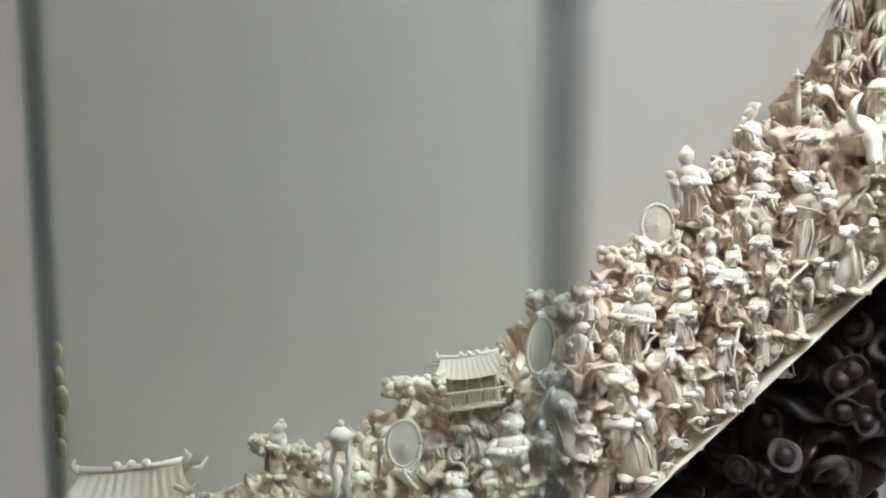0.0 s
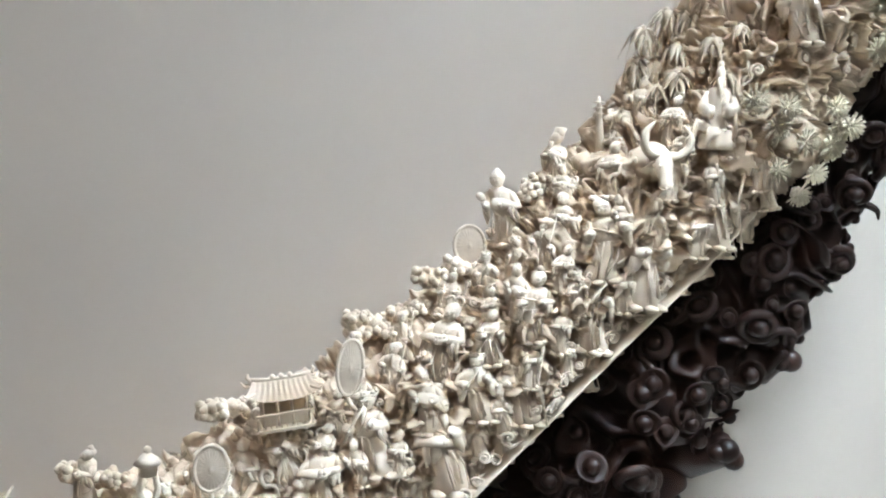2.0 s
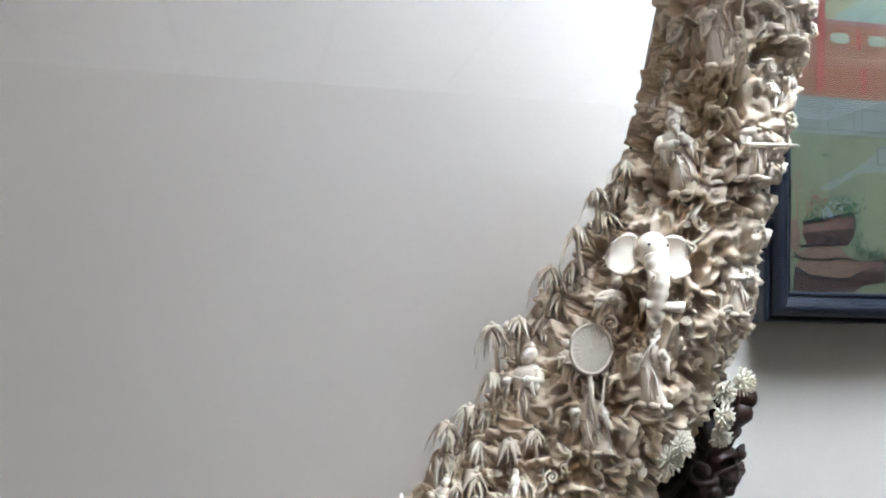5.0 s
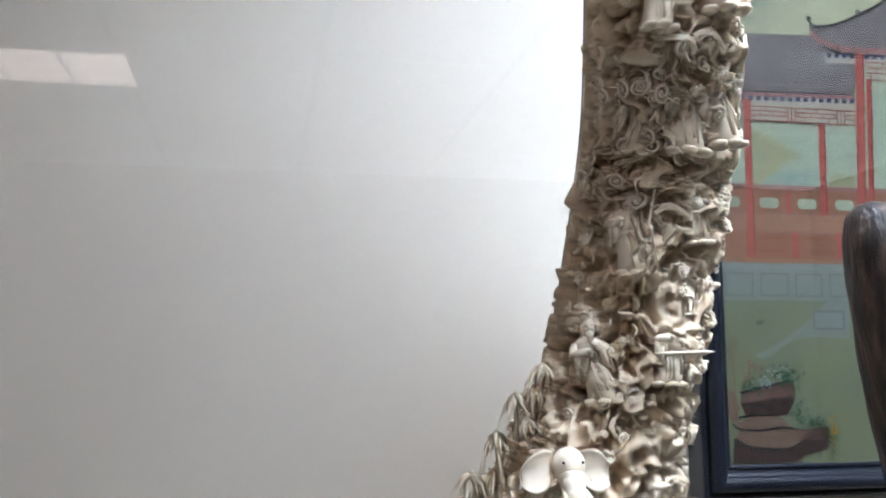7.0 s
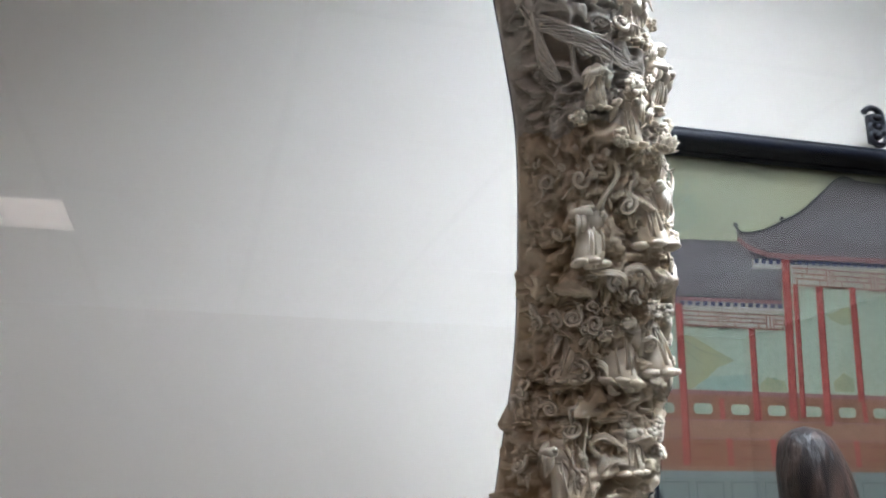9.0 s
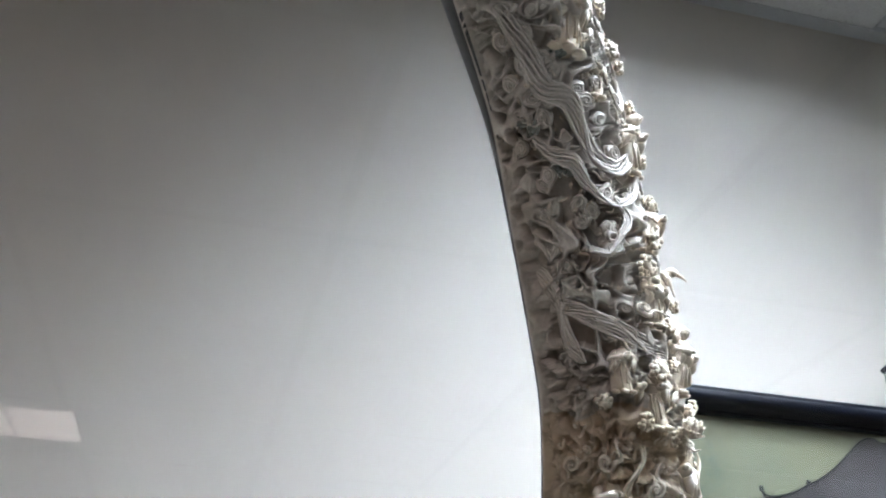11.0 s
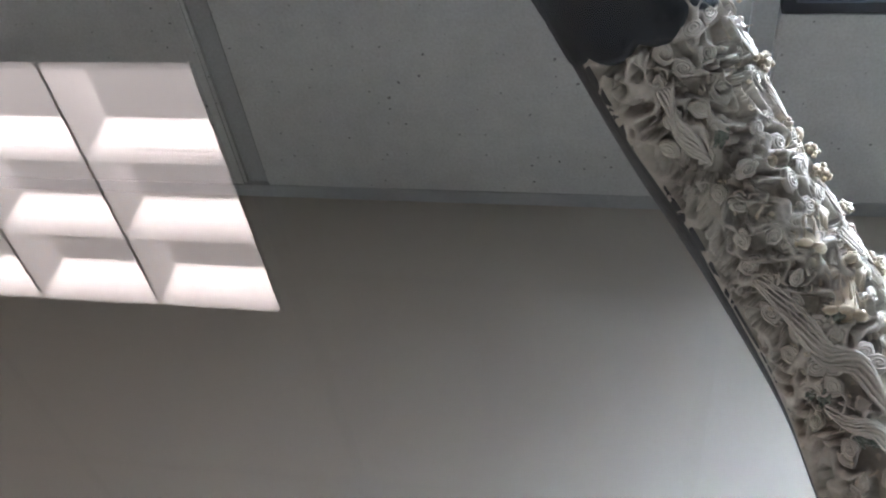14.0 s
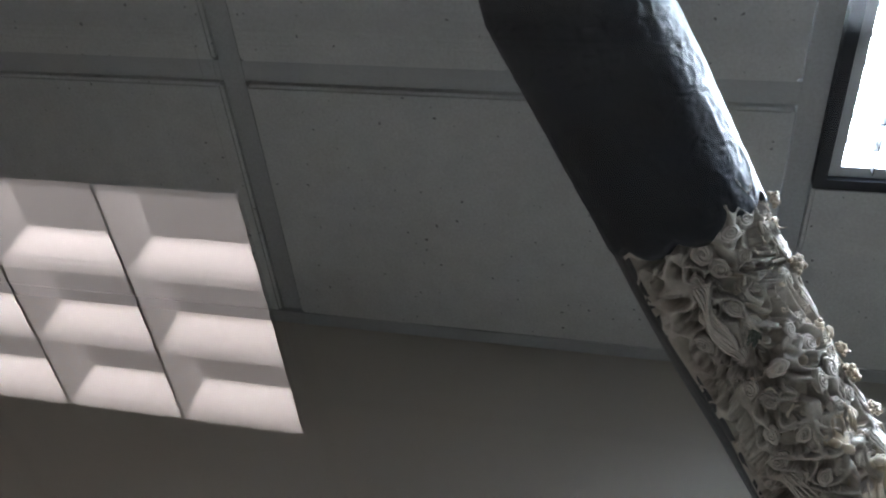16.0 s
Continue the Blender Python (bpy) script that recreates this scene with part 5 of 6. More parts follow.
def build_stand():
    A, s = resample(spline(STAND_AXIS, 20), 420)
    T, F, S = frames_along(A)
    cols = 110
    u = np.linspace(0, 2 * np.pi, cols, endpoint=False)
    N = F[:, None, :] * np.cos(u)[None, :, None] + S[:, None, :] * np.sin(u)[None, :, None]
    P = A[:, None, :3] + N * (A[:, 3] * 0.86)[:, None, None]
    q, nn = P.reshape(-1, 3), N.reshape(-1, 3)
    w = q + (np.stack([noise3(q * 26, k) for k in (31, 32, 33)], 1) - 0.5) * 0.04
    d = 0.028 * (noise3(w * 34, 34) - 0.45) + 0.006 * np.sin(2 * np.pi * 4 * noise3(w * 24, 35)) - 0.016 * np.clip((noise3(w * 48, 36) - 0.6) / 0.1, 0, 1)
    V = q + nn * d[:, None]
    ob = new("body", grid_mesh("body", V, len(A), cols, ROSEWOOD))
    ob.parent = stand
    # knob: a cupped disc with a ball in it
    def knob_mesh(k):
        bm = bmesh.new()
        rnd = random.Random(k)
        prof = [(0.25, -0.35), (0.62, -0.2), (0.95, 0.05), (1.0, 0.16), (0.86, 0.19), (0.6, 0.05), (0.45, 0.0), (0.2, 0.0)]
        rings = []
        for r, z in prof:
            rings.append([(r * (1 + 0.10 * math.cos(a * 2 + k)) * math.cos(a), r * math.sin(a), z + 0.12 * r * math.cos(a + k)) for a in np.linspace(0, 2 * math.pi, 22, endpoint=False)])
        add_rings(bm, rings)
        add_ball(bm, (0, 0, 0.22), 0.56, 2, (1, 1, 0.95))
        return mesh_of("knob", bm, ROSEWOOD)
    def curl_mesh(k):
        bm = bmesh.new()
        pts, rad = [], []
        for t in np.linspace(0, 1, 28):
            a = t * (1.5 + 0.3 * k) * 2 * math.pi
            r = 0.12 + 0.8 * t
            pts.append((r * math.cos(a), r * math.sin(a) * 0.85, 0.35 * (1 - t)))
            rad.append(0.15 + 0.14 * t)
        for t in np.linspace(0.15, 1, 8):
            p = Vector(pts[27]) + (Vector(pts[27]) - Vector(pts[26])).normalized() * t * 1.6 + Vector((0.3 * math.sin(t * 4), 0.3 * math.sin(t * 3 + k), -0.1))
            pts.append(tuple(p))
            rad.append(0.29 * (1 - 0.8 * t))
        add_tube(bm, pts, rad, 8, 0.8)
        add_ball(bm, (0, 0, 0.36), 0.36, 2)
        return mesh_of("scroll", bm, ROSEWOOD)
    KN, CU = [knob_mesh(k) for k in range(3)], [curl_mesh(k) for k in range(3)]
    r = random.Random(9)
    for k in range(165):
        i = r.randrange(8, 300)
        a = r.uniform(-1.8, 1.8)
        n = Vector(F[i] * math.cos(a) + S[i] * math.sin(a))
        p = Vector(A[i, :3]) + n * (A[i, 3] + r.uniform(-.002, .008))
        big = r.random() < 0.34
        ob = new("knob" if not big else "scroll", r.choice(KN if not big else CU))
        ob.parent, ob.location = stand, p
        sc = r.uniform(.0075, .0125) if not big else r.uniform(.011, .018)
        sc *= 0.7 + 0.3 * min(1, A[i, 3] / 0.05)
        ob.scale = (sc, sc, sc)
        ob.rotation_euler = (n.to_track_quat("Z", "Y") @ Euler((r.uniform(-.5, .5), r.uniform(-.5, .5), r.uniform(0, 6))).to_quaternion()).to_euler()
    # curled feet that stand out on the outer side
    for base, tip in (((.590, .60, 1.335), (.628, .60, 1.343)), ((.600, .60, 1.36), (.640, .60, 1.366)), ((.535, .60, 1.27), (.580, .59, 1.265)), ((.692, .59, 1.570), (.714, .585, 1.590))):
        bm = bmesh.new()
        b, t = Vector(base), Vector(tip)
        add_tube(bm, [b, b.lerp(t, 0.5) + Vector((0, 0, -.008)), t, t + Vector((-.006, -.008, .010))], [.022, .018, .013, .008], 10)
        for k in range(3):
            add_ball(bm, t + Vector((r.uniform(-.012, .008), -.012, r.uniform(-.012, .012))), r.uniform(.006, .010), 2)
        part("scroll", bm, ROSEWOOD, stand)
    bm = bmesh.new()
    lathe(bm, [(.16, .80), (.17, .82), (.15, .86), (.10, .90), (.085, .98), (.09, 1.02)], 28, squash=0.8)
    for v in bm.verts:
        v.co += Vector((.33, .52, 0))
    part("foot", bm, ROSEWOOD, stand)


build_stand()
# unseen support, kept pale so it bounces light up onto tusk and stand
tagged(part("plinth", box((-.55, .22, 0.0), (1.75, .688, .80), .01), PLINTH, None, smooth=False), "long low unseen plinth, pale to bounce light upward", "plinth")

# ---------------------------------------------------------------- second tusk
def second_tusk():
    t = thing("plain_tusk", "smaller brown unpolished tusk with a rounded tip", "tusk")
    pts = [(1.02, .53, .80, .040), (1.015, .53, 1.10, .044), (.965, .52, 1.40, .042), (.905, .51, 1.62, .036), (.868, .505, 1.75, .031), (.848, .50, 1.835, .0255), (.8435, .50, 1.862, .021),
           (.843, .50, 1.874, .015), (.843, .50, 1.8795, .006), (.843, .50, 1.8805, .0008)]
    A, s = resample(spline(pts, 16), 400)
    T, F, S = frames_along(A)
    u = np.linspace(0, 2 * np.pi, 64, endpoint=False)
    N = F[:, None, :] * np.cos(u)[None, :, None] + S[:, None, :] * np.sin(u)[None, :, None]
    P = (A[:, None, :3] + N * A[:, 3][:, None, None]).reshape(-1, 3)
    P = P + N.reshape(-1, 3) * ((noise3(P * 40, 51) - 0.5) * 0.002 + (noise3(P * np.array([170, 170, 40.0]), 52) - 0.5) * 0.0008)[:, None]
    ob = new("bark", grid_mesh("bark", P, len(A), 64, BROWN_TUSK))
    ob.parent = t


second_tusk()

# ---------------------------------------------------------------- framed painting
PAINT_Y = 0.668


def paint(name, colour, other=None, rough=0.35, scale=40):
    colour = tuple(c * 0.34 for c in colour)
    other = tuple(c * 0.34 for c in other) if other else tuple(c * 0.88 for c in colour)
    return material(name, colour, other, rough=rough, scale=scale, fine=300, bump=0.05, dist=0.0003, low=0.3, high=0.75)


def build_painting():
    t = thing("framed_painting", "palace terrace painting in a stepped black frame on the wall", "painting", at=(1.2, .685, 1.9))
    base = Vector((1.2, .685, 1.9))
    W, E, B, T = .813, 1.62, 1.683, 2.147
    inside = lambda x: max(W, x)
    def flat(pts, layer, mat, name="painted_shape", label=""):
        bm = bmesh.new()
        y = PAINT_Y - 0.00018 * layer
        vs = [bm.verts.new(Vector((inside(x), y, z)) - base) for x, z in pts]
        f = bm.faces.new(vs)
        f.normal_update()
        if f.normal.y > 0:
            f.normal_flip()
        g = bmesh.ops.extrude_face_region(bm, geom=[f])
        bmesh.ops.translate(bm, verts=[v for v in g["geom"] if isinstance(v, bmesh.types.BMVert)], vec=(0, -0.00012, 0))
        bmesh.ops.recalc_face_normals(bm, faces=bm.faces[:])
        return part(name, bm, mat, t, label, smooth=False)
    def band(x0, x1, z0, z1, layer, mat, name="painted_band", rise=0.0):
        d = rise * (x1 - x0)
        flat([(x0, z0), (x1, z0 + d), (x1, z1 + d), (x0, z1)], layer, mat, name)
    def stroke(pts, width, layer, mat, name="painted_line", taper=False):
        """Brush line of even or tapering width through some points."""
        D = spline([(x, 0, z) for x, z in pts], 5)
        left, right = [], []
        for i, p in enumerate(D):
            d = D[min(i + 1, len(D) - 1)] - D[max(i - 1, 0)]
            d = d / (np.linalg.norm(d) + 1e-9)
            w = width / 2 * ((1 - 0.8 * i / len(D)) if taper else 1)
            left.append((p[0] - d[2] * w, p[2] + d[0] * w))
            right.append((p[0] + d[2] * w, p[2] - d[0] * w))
        bm = bmesh.new()
        y = PAINT_Y - 0.00018 * layer - .0001
        a = [bm.verts.new(Vector((inside(x), y, z)) - base) for x, z in left]
        b = [bm.verts.new(Vector((inside(x), y, z)) - base) for x, z in right]
        for k in range(len(a) - 1):
            bm.faces.new((a[k], a[k + 1], b[k + 1], b[k]))
        part(name, bm, mat, t, smooth=False)
    # moulded frame: mitred rails with a bead, a hollow and a broad round
    def rail(profile, name, label=""):
        corners = ((W, B, -1, -1), (E, B, 1, -1), (E, T, 1, 1), (W, T, -1, 1))
        for k in range(4):
            rings = []
            for cx, cz, sx, sz in (corners[k], corners[(k + 1) % 4]):
                rings.append([Vector((cx + sx * o, y, cz + sz * o)) - base for o, y in profile])
            bm = bmesh.new()
            add_rings(bm, rings)
            bmesh.ops.recalc_face_normals(bm, faces=bm.faces[:])
            part(name, bm, BLACK_FRAME, t, label, smooth=False)
    arc = lambda o, y, r, n, sq=1.0: [(o + r - r * math.cos(math.pi * k / n), y - r * sq * math.sin(math.pi * k / n)) for k in range(n + 1)]
    rail([(.0, .684)] + arc(.0, .664, .0022, 6) + [(.0044, .684)], "inner_bead")
    rail([(.0044, .6845), (.0044, .662), (.006, .6575), (.0085, .655), (.0085, .6845)], "frame_hollow")
    rail([(.0085, .685)] + arc(.0085, .656, .0065, 10, 1.1) + [(.0215, .685)], "frame_rail")
    rail([(.0215, .6855)] + arc(.0215, .661, .0028, 6) + [(.0271, .6855)], "outer_bead")
    part("panel", box(Vector((W - .002, PAINT_Y, B - .002)) - base, Vector((E + .002, .684, T + .002)) - base), paint("pale_green_ground", (0.47, 0.55, 0.40), (0.50, 0.55, 0.37)), t, "pale green painted ground", smooth=False)
    SKY = paint("yellow_green_sky", (0.72, 0.68, 0.43), (0.64, 0.66, 0.46), scale=12)
    ROOF = paint("grey_roof", (0.235, 0.205, 0.20), (0.29, 0.26, 0.255), scale=18)
    ROOF_L = paint("pale_roof", (0.33, 0.30, 0.295), (0.27, 0.245, 0.24), scale=22)
    INK = paint("ink_line", (0.055, 0.055, 0.06))
    RED = paint("vermilion", (0.66, 0.17, 0.135), (0.58, 0.135, 0.11))
    RED_D = paint("dark_vermilion", (0.42, 0.085, 0.075))
    PINK = paint("faded_red", (0.50, 0.26, 0.235), (0.44, 0.22, 0.20), scale=20)
    RUST = paint("rust_red", (0.49, 0.225, 0.13), (0.44, 0.235, 0.155), scale=20)
    RUST_L = paint("pale_rust", (0.53, 0.29, 0.185), (0.48, 0.27, 0.18), scale=20)
    JADE = paint("jade_green", (0.53, 0.62, 0.48), (0.56, 0.62, 0.45), scale=15)
    CREAM = paint("cream", (0.66, 0.63, 0.50))
    NAVY = paint("navy", (0.06, 0.085, 0.20))
    STONE = paint("grey_green_steps", (0.34, 0.39, 0.35), (0.36, 0.40, 0.34), scale=14)
    STONE_D = paint("grey_joint", (0.25, 0.29, 0.265))
    PALE = paint("pale_stone", (0.40, 0.45, 0.41))
    LAWN = paint("lawn", (0.31, 0.345, 0.20), (0.265, 0.315, 0.21), scale=16)
    ROCK = paint("brown_rock", (0.21, 0.125, 0.10), (0.27, 0.165, 0.125), scale=30)
    ROCK_L = paint("pale_rock", (0.34, 0.225, 0.155), (0.28, 0.18, 0.13), scale=30)
    ROCK_M = paint("shaded_rock", (0.085, 0.055, 0.05), (0.13, 0.08, 0.065), scale=30)
    LEAF = paint("leaf_green", (0.06, 0.15, 0.085), (0.09, 0.21, 0.12))
    GOLD = paint("orange_leaf", (0.62, 0.36, 0.07))
    RUSTY = paint("red_brown_leaf", (0.42, 0.18, 0.11))
    BLUE = paint("blue_green_foliage", (0.20, 0.37, 0.30))
    ASH = paint("pale_blue_flower", (0.42, 0.52, 0.53))
    OCHRE = paint("ochre_hill", (0.52, 0.50, 0.27), (0.46, 0.50, 0.33))
    WATER = paint("blue_green_wash", (0.42, 0.56, 0.47), (0.46, 0.58, 0.46), scale=25)
    band(W, E, 2.055, T, 1, SKY)
    # upper roof with its curled eave
    edge = [(.911, 2.081), (.918, 2.0755), (.939, 2.079), (.961, 2.089), (.985, 2.102), (1.006, 2.119), (1.028, 2.138), (1.042, 2.142), (1.049, 2.139)]
    eave = [(.912, 2.069), (.923, 2.061), (.941, 2.0565), (.969, 2.0555), (1.30, 2.062)]
    flat(edge + [(1.076, 2.138), (1.30, 2.139), (1.30, 2.062)] + eave[-2::-1], 3, ROOF)
    flat([(.985, 2.085), (1.02, 2.106), (1.09, 2.110), (1.20, 2.085), (1.06, 2.072)], 4, ROOF_L)
    stroke(edge, .0022, 5, INK)
    stroke([(1.049, 2.139), (1.10, 2.138), (1.30, 2.139)], .0016, 5, INK)
    stroke(eave, .0050, 5, PINK)
    stroke([(x, z - .0045) for x, z in eave[1:]], .0022, 6, INK)
    for cx, cz in ((.911, 2.082), (.962, 2.092)):
        flat([(cx + .0028 * math.cos(a), cz + .003 * math.sin(a)) for a in np.linspace(0, 6.283, 10, endpoint=False)], 6, INK)
    # lower roof
    flat([(W, 2.011), (.953, 2.013), (.962, 2.053), (.925, 2.059), (.911, 2.0665), (W, 2.063)], 2, ROOF)
    flat([(.833, 2.032), (.872, 2.050), (.961, 2.051), (.957, 2.036)], 3, ROOF_L)
    flat([(.852, 2.036), (.880, 2.046), (.905, 2.046), (.880, 2.037)], 4, ROOF)
    # eave bands with rafter ends in navy
    for x0, x1, z, rise in ((W, .953, 2.0095, .02), (.925, 1.30, 2.0545, .028)):
        band(x0, x1, z - .0135, z - .004, 4, CREAM, rise=rise)
        if x0 == W:
            band(x0, x1, z - .0045, z, 5, PINK, rise=rise)
            stroke([(x0, z), ((x0 + x1) / 2, z + rise * (x1 - x0) / 2), (x1, z + rise * (x1 - x0))], .0014, 6, INK)
        x = x0 + .002
        while x < x1 - .004:
            d = rise * (x - x0)
            flat([(x, z - .0085 + d), (x + .0045, z - .0085 + d), (x + .0052, z - .0042 + d), (x + .0007, z - .0042 + d)], 6, NAVY, "painted_rafter_end")
            x += .0078
    # lattice friezes
    for x0, x1, z0, z1 in ((.848, .953, 1.983, 1.997), (.968, 1.28, 2.027, 2.045)):
        band(x0, x1, z0, z1, 4, CREAM)
        h = z1 - z0
        for f in (0.0, 0.36, 0.64, 0.93):
            band(x0, x1, z0 + h * f, z0 + h * f + .0011, 5, RED_D, "painted_lattice")
        x, k = x0 + .003, 0
        while x < x1 - .002:
            a, b = ((0.0, 0.36), (0.36, 0.64), (0.64, 0.93), (0.36, 0.64))[k % 4]
            band(x, x + .0011, z0 + h * a, z0 + h * b, 5, RED_D, "painted_lattice")
            if k % 8 == 5:
                band(x + .002, x + .0105, z0 + h * .12, z0 + h * .82, 6, CREAM, "painted_lattice")
                for q in (x + .002, x + .0058, x + .0094):
                    band(q, q + .0011, z0 + h * .05, z0 + h * .9, 7, RED_D, "painted_lattice")
            x += .0062
            k += 1
    # distance behind the pillars
    flat([(W, 1.921), (1.28, 1.921), (1.28, 2.036), (.965, 2.036), (.965, 1.990), (W, 1.990)], 1, JADE)
    flat([(.846, 1.926), (.848, 1.976), (.860, 1.972), (.877, 1.963), (.898, 1.953), (.880, 1.946), (.866, 1.934), (.852, 1.926)], 2, OCHRE)
    flat([(.858, 1.930), (.872, 1.938), (.912, 1.941), (.912, 1.925), (.858, 1.925)], 2, WATER)
    stroke([(.848, 1.970), (.862, 1.962), (.880, 1.957), (.897, 1.953)], .0006, 3, STONE_D, taper=True)
    stroke([(.850, 1.960), (.862, 1.950), (.872, 1.947)], .0005, 3, STONE_D, taper=True)
    flat([(.922, 1.932), (.930, 1.939), (.948, 1.936), (.950, 1.926), (.922, 1.926)], 2, OCHRE)
    flat([(1.000, 2.000), (1.012, 2.004), (1.023, 2.010), (1.034, 2.003), (1.038, 1.996), (1.018, 1.991), (1.006, 1.995)], 2, OCHRE)
    flat([(1.000, 1.937), (1.012, 1.946), (1.022, 1.940), (1.022, 1.928), (1.000, 1.928)], 2, OCHRE)
    # terrace balustrade
    band(W, 1.28, 1.857, 1.922, 2, RUST)
    band(W, 1.28, 1.8835, 1.8985, 3, RUST_L)
    band(W, 1.28, 1.9215, 1.9255, 3, PINK)
    band(W, 1.28, 1.8985, 1.8998, 4, PINK)
    band(W, 1.28, 1.8825, 1.8838, 4, PINK)
    band(W, 1.28, 1.8555, 1.8590, 4, RUST_L)
    for k in range(12):
        x = .825 + .0372 * k
        pill = [(x + sx * .0062 + .0032 * math.cos(a), 1.909 + .0046 * math.sin(a)) for sx, a0 in ((1, -1.57), (-1, 1.57)) for a in np.linspace(a0, a0 + 3.14, 7)]
        flat(pill, 4, JADE, "painted_opening")
        band(x + .0165, x + .0215, 1.9, 1.9185, 4, RED, "painted_post")
    for k in range(9):
        x = .842 + .0437 * k
        band(x - .0028, x + .0028, 1.860, 1.8835, 5, RED, "painted_post")
        stroke([(x + .010, 1.866), (x + .034, 1.866)], .0007, 4, RED_D)
        stroke([(x + .010, 1.878), (x + .034, 1.878)], .0007, 4, RED_D)
    # pillars, a dark side line on each
    for x, w, z0, x1, z1 in ((.843, .0070, 1.862, .845, 2.003), (.9155, .0065, 1.899, .918, 1.984), (.9535, .0085, 1.903, .961, 2.052), (.9635, .0055, 1.903, .969, 2.028),
                             (.989, .0078, 1.896, .995, 2.028), (1.0275, .0072, 1.919, 1.032, 2.029), (1.10, .008, 1.90, 1.105, 2.03)):
        flat([(x - w / 2, z0), (x + w / 2, z0), (x1 + w / 2, z1), (x1 - w / 2, z1)], 7, RED, "painted_pillar")
        stroke([(x + w / 2 - .0006, z0), ((x + x1) / 2 + w / 2 - .0006, (z0 + z1) / 2), (x1 + w / 2 - .0006, z1)], .0011, 8, RED_D)
    # stone terrace with sunk panels
    band(W, 1.3, 1.822, 1.857, 1, STONE)
    band(W, 1.3, 1.8495, 1.8565, 2, PALE)
    for k in range(8):
        x = .817 + .0335 * k
        band(x, x + .0265, 1.826, 1.8465, 2, STONE_D, "painted_stone_panel")
        band(x + .0012, x + .0253, 1.8272, 1.8453, 3, STONE, "painted_stone_panel")
    band(W, E, B, 1.8225, 1, LAWN)
    flat([(.842, 1.774), (.866, 1.786), (.893, 1.803), (.915, 1.822), (.935, 1.822), (.935, 1.789), (.900, 1.791), (.880, 1.789), (.853, 1.772)], 2, STONE)
    flat([(.899, 1.797), (.930, 1.797), (.930, 1.814), (.899, 1.814)], 3, STONE_D, "painted_stone_panel")
    flat([(.901, 1.799), (.928, 1.799), (.928, 1.812), (.901, 1.812)], 4, PALE, "painted_stone_panel")
    # layered rocks
    flat([(.814, 1.722), (.816, 1.746), (.822, 1.744), (.825, 1.730), (.823, 1.716)], 3, ROCK_L, "painted_rock")
    flat([(.826, 1.734), (.828, 1.742), (.845, 1.746), (.872, 1.752), (.877, 1.748), (.876, 1.734), (.869, 1.724), (.840, 1.722)], 3, ROCK, "painted_rock")
    flat([(.826, 1.734), (.850, 1.737), (.876, 1.740), (.876, 1.734), (.869, 1.724), (.832, 1.722)], 4, ROCK_M, "painted_rock")
    flat([(.820, 1.716), (.838, 1.723), (.862, 1.723), (.872, 1.714), (.850, 1.711), (.826, 1.712)], 5, ROCK_L, "painted_rock")
    flat([(.820, 1.704), (.824, 1.711), (.850, 1.713), (.880, 1.711), (.880, 1.702), (.870, 1.695), (.834, 1.696)], 5, ROCK_L, "painted_rock")
    flat([(.880, 1.702), (.880, 1.711), (.906, 1.713), (.908, 1.708), (.902, 1.702)], 5, ROCK, "painted_rock")
    flat([(.820, 1.704), (.836, 1.697), (.868, 1.695), (.884, 1.702), (.908, 1.708), (.906, 1.694), (.886, 1.690), (.876, 1.684), (.818, 1.684)], 4, ROCK_M, "painted_rock")
    for k in range(9):
        x = .824 + .0092 * k
        stroke([(x, 1.699 - .0006 * k % 3), (x + .002, 1.692), (x + .0005, 1.685 + (.004 if k > 5 else 0))], .0018, 6, INK, taper=True)
    for pts in ([(.826, 1.743), (.845, 1.747), (.872, 1.752), (.877, 1.747), (.876, 1.735), (.869, 1.724)], [(.818, 1.717), (.826, 1.712), (.850, 1.7115), (.874, 1.714)], [(.819, 1.704), (.836, 1.697), (.868, 1.695), (.884, 1.702), (.908, 1.708)],
                [(.820, 1.703), (.819, 1.694), (.818, 1.684)], [(.824, 1.722), (.840, 1.724), (.862, 1.7235)], [(.834, 1.733), (.852, 1.731), (.868, 1.727)], [(.906, 1.714), (.909, 1.704), (.905, 1.693)], [(.852, 1.7115), (.862, 1.7135), (.882, 1.711)]):
        stroke(pts, .0024, 7, INK, taper=True)
    # twigs
    for pts in ([(.822, 1.745), (.821, 1.762), (.819, 1.778), (.820, 1.789)], [(.829, 1.746), (.831, 1.757), (.827, 1.768)], [(.832, 1.750), (.836, 1.760), (.835, 1.768)], [(.820, 1.772), (.825, 1.777)]):
        stroke(pts, .0011, 5, RUSTY, taper=True)
    r = random.Random(77)
    def leaves(cx, cz, w, h, n, mat, size=.0022):
        bm = bmesh.new()
        for k in range(n):
            x, z = r.gauss(cx, w), r.gauss(cz, h)
            if not (W + .002 < x < E and B + .002 < z < T - .002):
                continue
            a = r.uniform(0, 6.28)
            s = size * r.uniform(0.6, 1.3)
            ps = [(x + s * math.cos(a), z + s * math.sin(a)), (x - s * .4 * math.sin(a), z + s * .4 * math.cos(a)), (x - s * math.cos(a), z - s * math.sin(a)), (x + s * .4 * math.sin(a), z - s * .4 * math.cos(a))]
            vs = [bm.verts.new(Vector((px, PAINT_Y - .0018 - .000004 * k, pz)) - base) for px, pz in ps]
            bm.faces.new(vs[::-1])
        part("painted_leaves", bm, mat, t, smooth=False)
    leaves(.871, 1.757, .0065, .0045, 42, LEAF, .0024)
    leaves(.838, 1.748, .006, .003, 20, LEAF, .0022)
    leaves(.892, 1.719, .009, .0038, 44, LEAF, .0022)
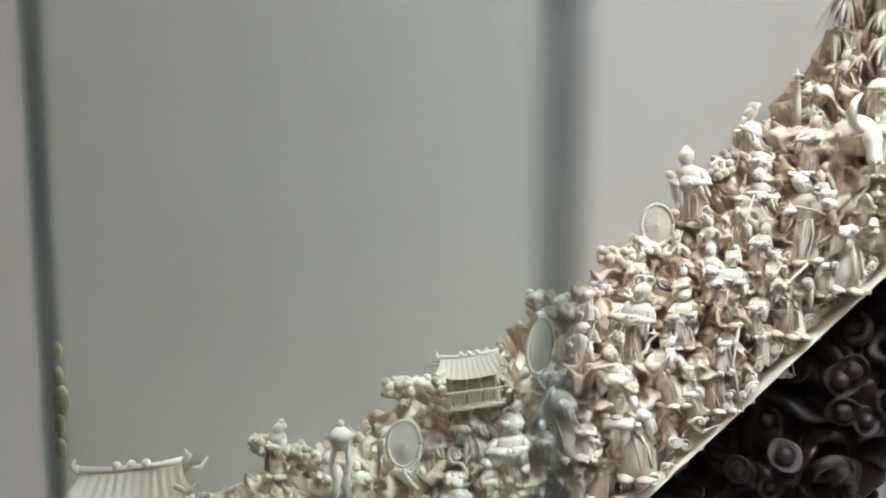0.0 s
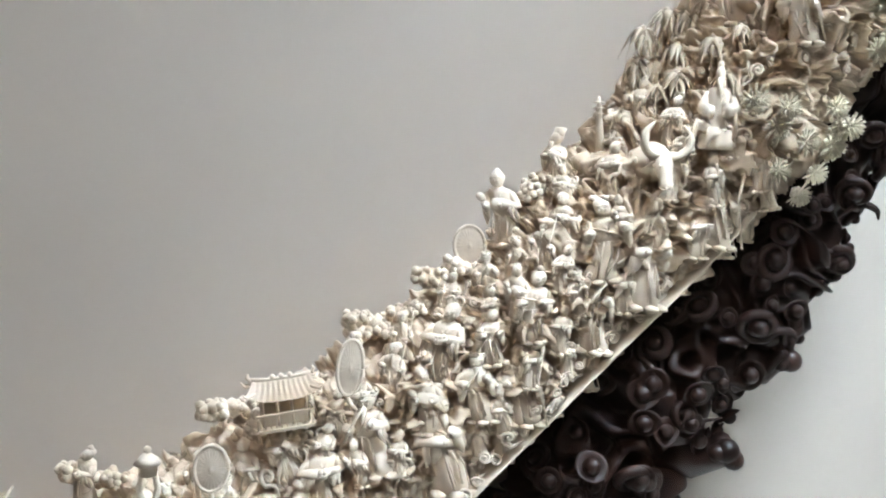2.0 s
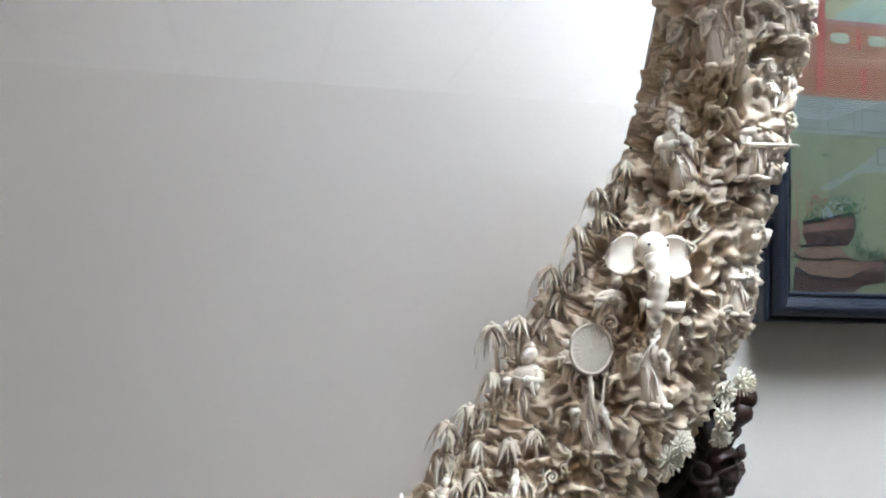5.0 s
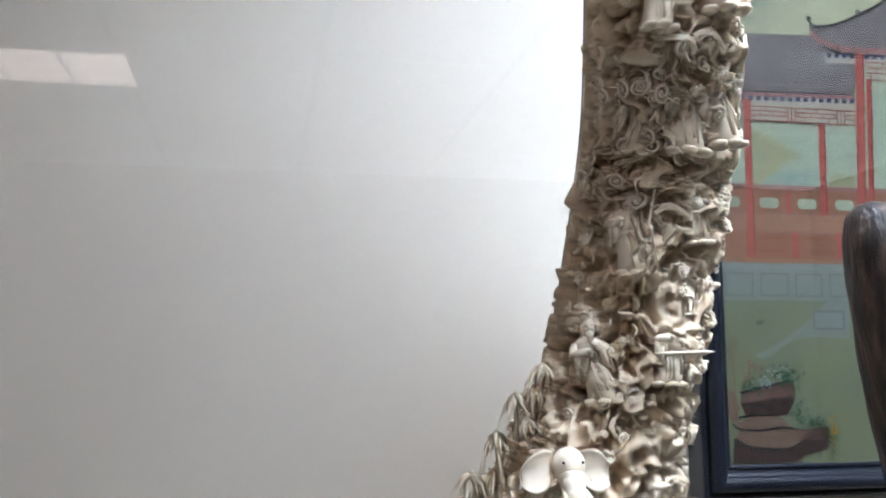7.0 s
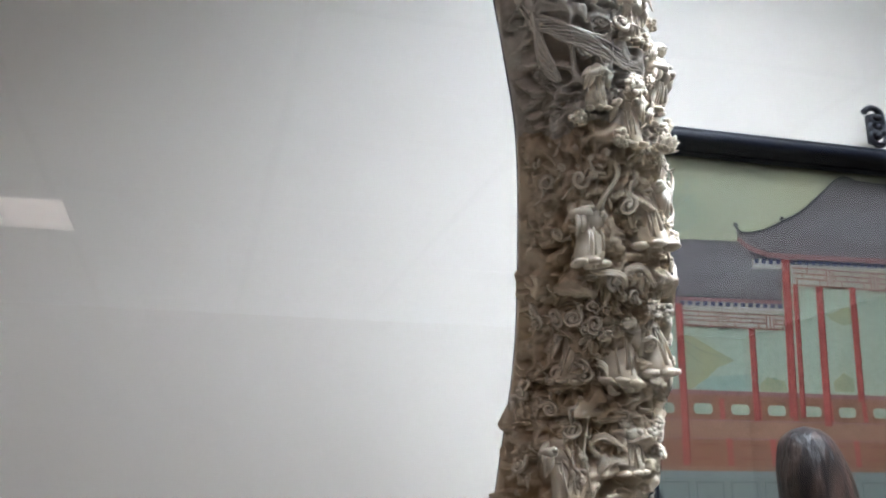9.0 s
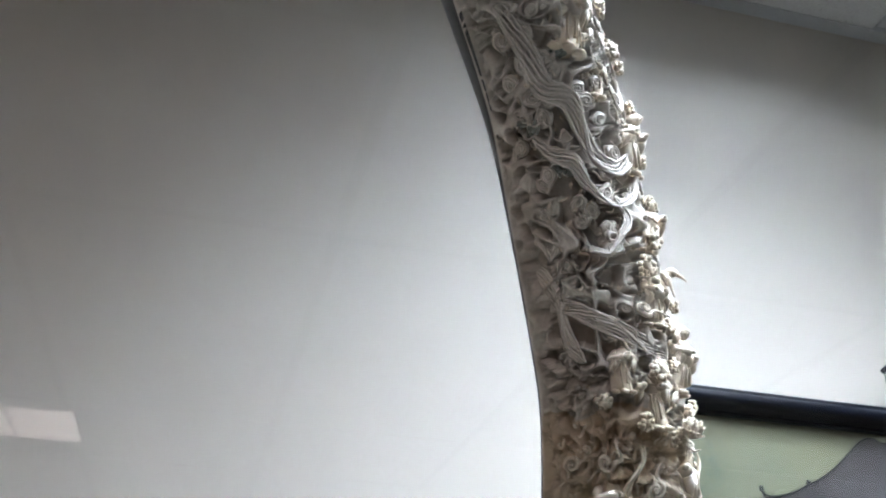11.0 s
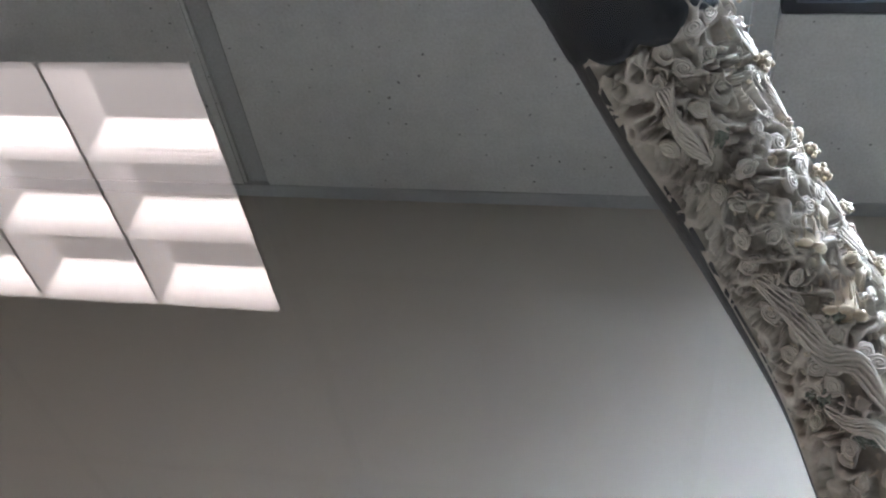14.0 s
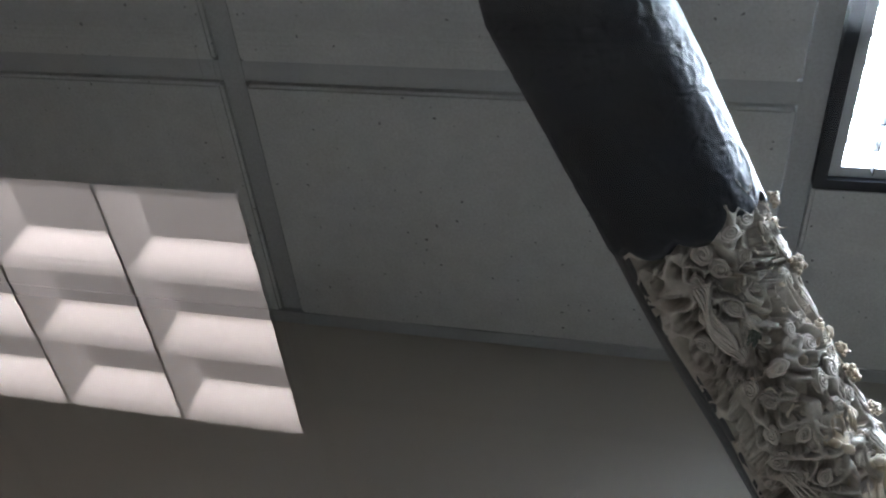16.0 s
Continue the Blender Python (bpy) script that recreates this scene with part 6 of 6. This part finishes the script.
    leaves(.880, 1.731, .003, .004, 10, LEAF, .0022)
    leaves(.909, 1.700, .003, .010, 24, LEAF, .0020)
    leaves(.912, 1.706, .0028, .010, 22, GOLD, .0024)
    leaves(.822, 1.778, .003, .007, 16, RUSTY, .0018)
    leaves(.840, 1.766, .005, .004, 18, RUSTY, .0020)
    leaves(.851, 1.752, .005, .0022, 26, ASH, .0022)
    leaves(.862, 1.762, .004, .004, 14, ASH, .0020)
    leaves(.848, 1.803, .0022, .0014, 10, LEAF, .0018)
    leaves(.832, 1.806, .002, .002, 6, BLUE, .0018)
    leaves(.872, 1.781, .006, .002, 8, LEAF, .0014)
    leaves(.905, 1.745, .010, .004, 10, LEAF, .0014)
    leaves(.864, 2.100, .007, .016, 120, BLUE, .0014)
    leaves(.853, 2.090, .006, .012, 60, BLUE, .0012)
    leaves(.882, 2.092, .008, .005, 24, BLUE, .0011)
    leaves(.935, 1.936, .010, .004, 20, BLUE, .0011)
    leaves(.885, 1.934, .010, .005, 14, BLUE, .0009)
    leaves(1.046, 2.014, .006, .004, 20, BLUE, .0011)




build_painting()


# carved wooden ornament in front of the painting's far end
def ornament(name, x, z0, z1, y, w, label):
    t = thing(name, label, "ornament", at=(x, y, z0))
    bm = bmesh.new()
    r = random.Random(5)
    n = max(3, int((z1 - z0) / .02))
    for k in range(n):
        z = (z1 - z0) * (k + 0.5) / n
        pts = [(w * (0.25 + 0.75 * s) * math.cos(s * 7 + k) * 0.6, -.003, z + w * (0.25 + 0.75 * s) * math.sin(s * 7 + k) * 0.55) for s in np.linspace(0, 1, 16)]
        add_tube(bm, pts, [.0025 + .001 * s for s in np.linspace(0, 1, 16)], 7)
        add_ball(bm, (r.uniform(-.3, .3) * w, -.004, z), .004, 2)
    part("carving", bm, BLACK_FRAME if name == "frame_crest" else ROSEWOOD, t)
    part("back_bar", box((-.004, 0, 0), (.004, .006, z1 - z0)), BLACK_FRAME if name == "frame_crest" else ROSEWOOD, t, smooth=False)


ornament("frame_crest", 1.082, 2.184, 2.215, .668, .022, "small black scrolled crest on top of the picture frame")
ornament("carved_post", 1.045, 0.80, 1.930, .60, .022, "slim dark carved wooden post beside the painting")

# ---------------------------------------------------------------- glass front
def glass_front():
    t = thing("display_glass", "tall clear glass front of the display with a narrow joint", "glass front", at=(.2, GLASS_Y, 0))
    ob = part("pane", box((WEST + .1, -.0025, .0), (EAST - .5, .0025, 2.742)), GLASS, t, smooth=False)
    ob.visible_shadow = False
    part("joint_film", box((-.0022, .0029, .0), (.0162, .0031, 1.74)), FILM, t, "faint green film over the glass joint", smooth=False)
    for x, half, mat, label in ((.0161, .0016, SEAL, "thin frosted grey-green seal"), (-.0020, .0006, SEAL_DARK, "dark edge seal of the glass joint")):
        ob = part("seal", box((-half, -.0002, .0), (half, .0002, 1.74)), mat, t, label, smooth=False)
        ob.location = (x, .0034, 0)
    # yellowish blobs added for the coloured sparkle low on the glass edge
    r = random.Random(4)
    for k in range(5):
        bm = bmesh.new()
        add_ball(bm, (0, 0, 0), .0003, 2, (r.uniform(.6, 1.1), .5, r.uniform(1.2, 2.2)))
        ob = part("edge_sparkle", bm, SPARKLE, t, "small yellowish blob for the coloured sparkle at the glass edge")
        ob.location = (-.0018 + r.uniform(-.0001, .0001), .0036, 1.4915 - .0009 * k)


glass_front()
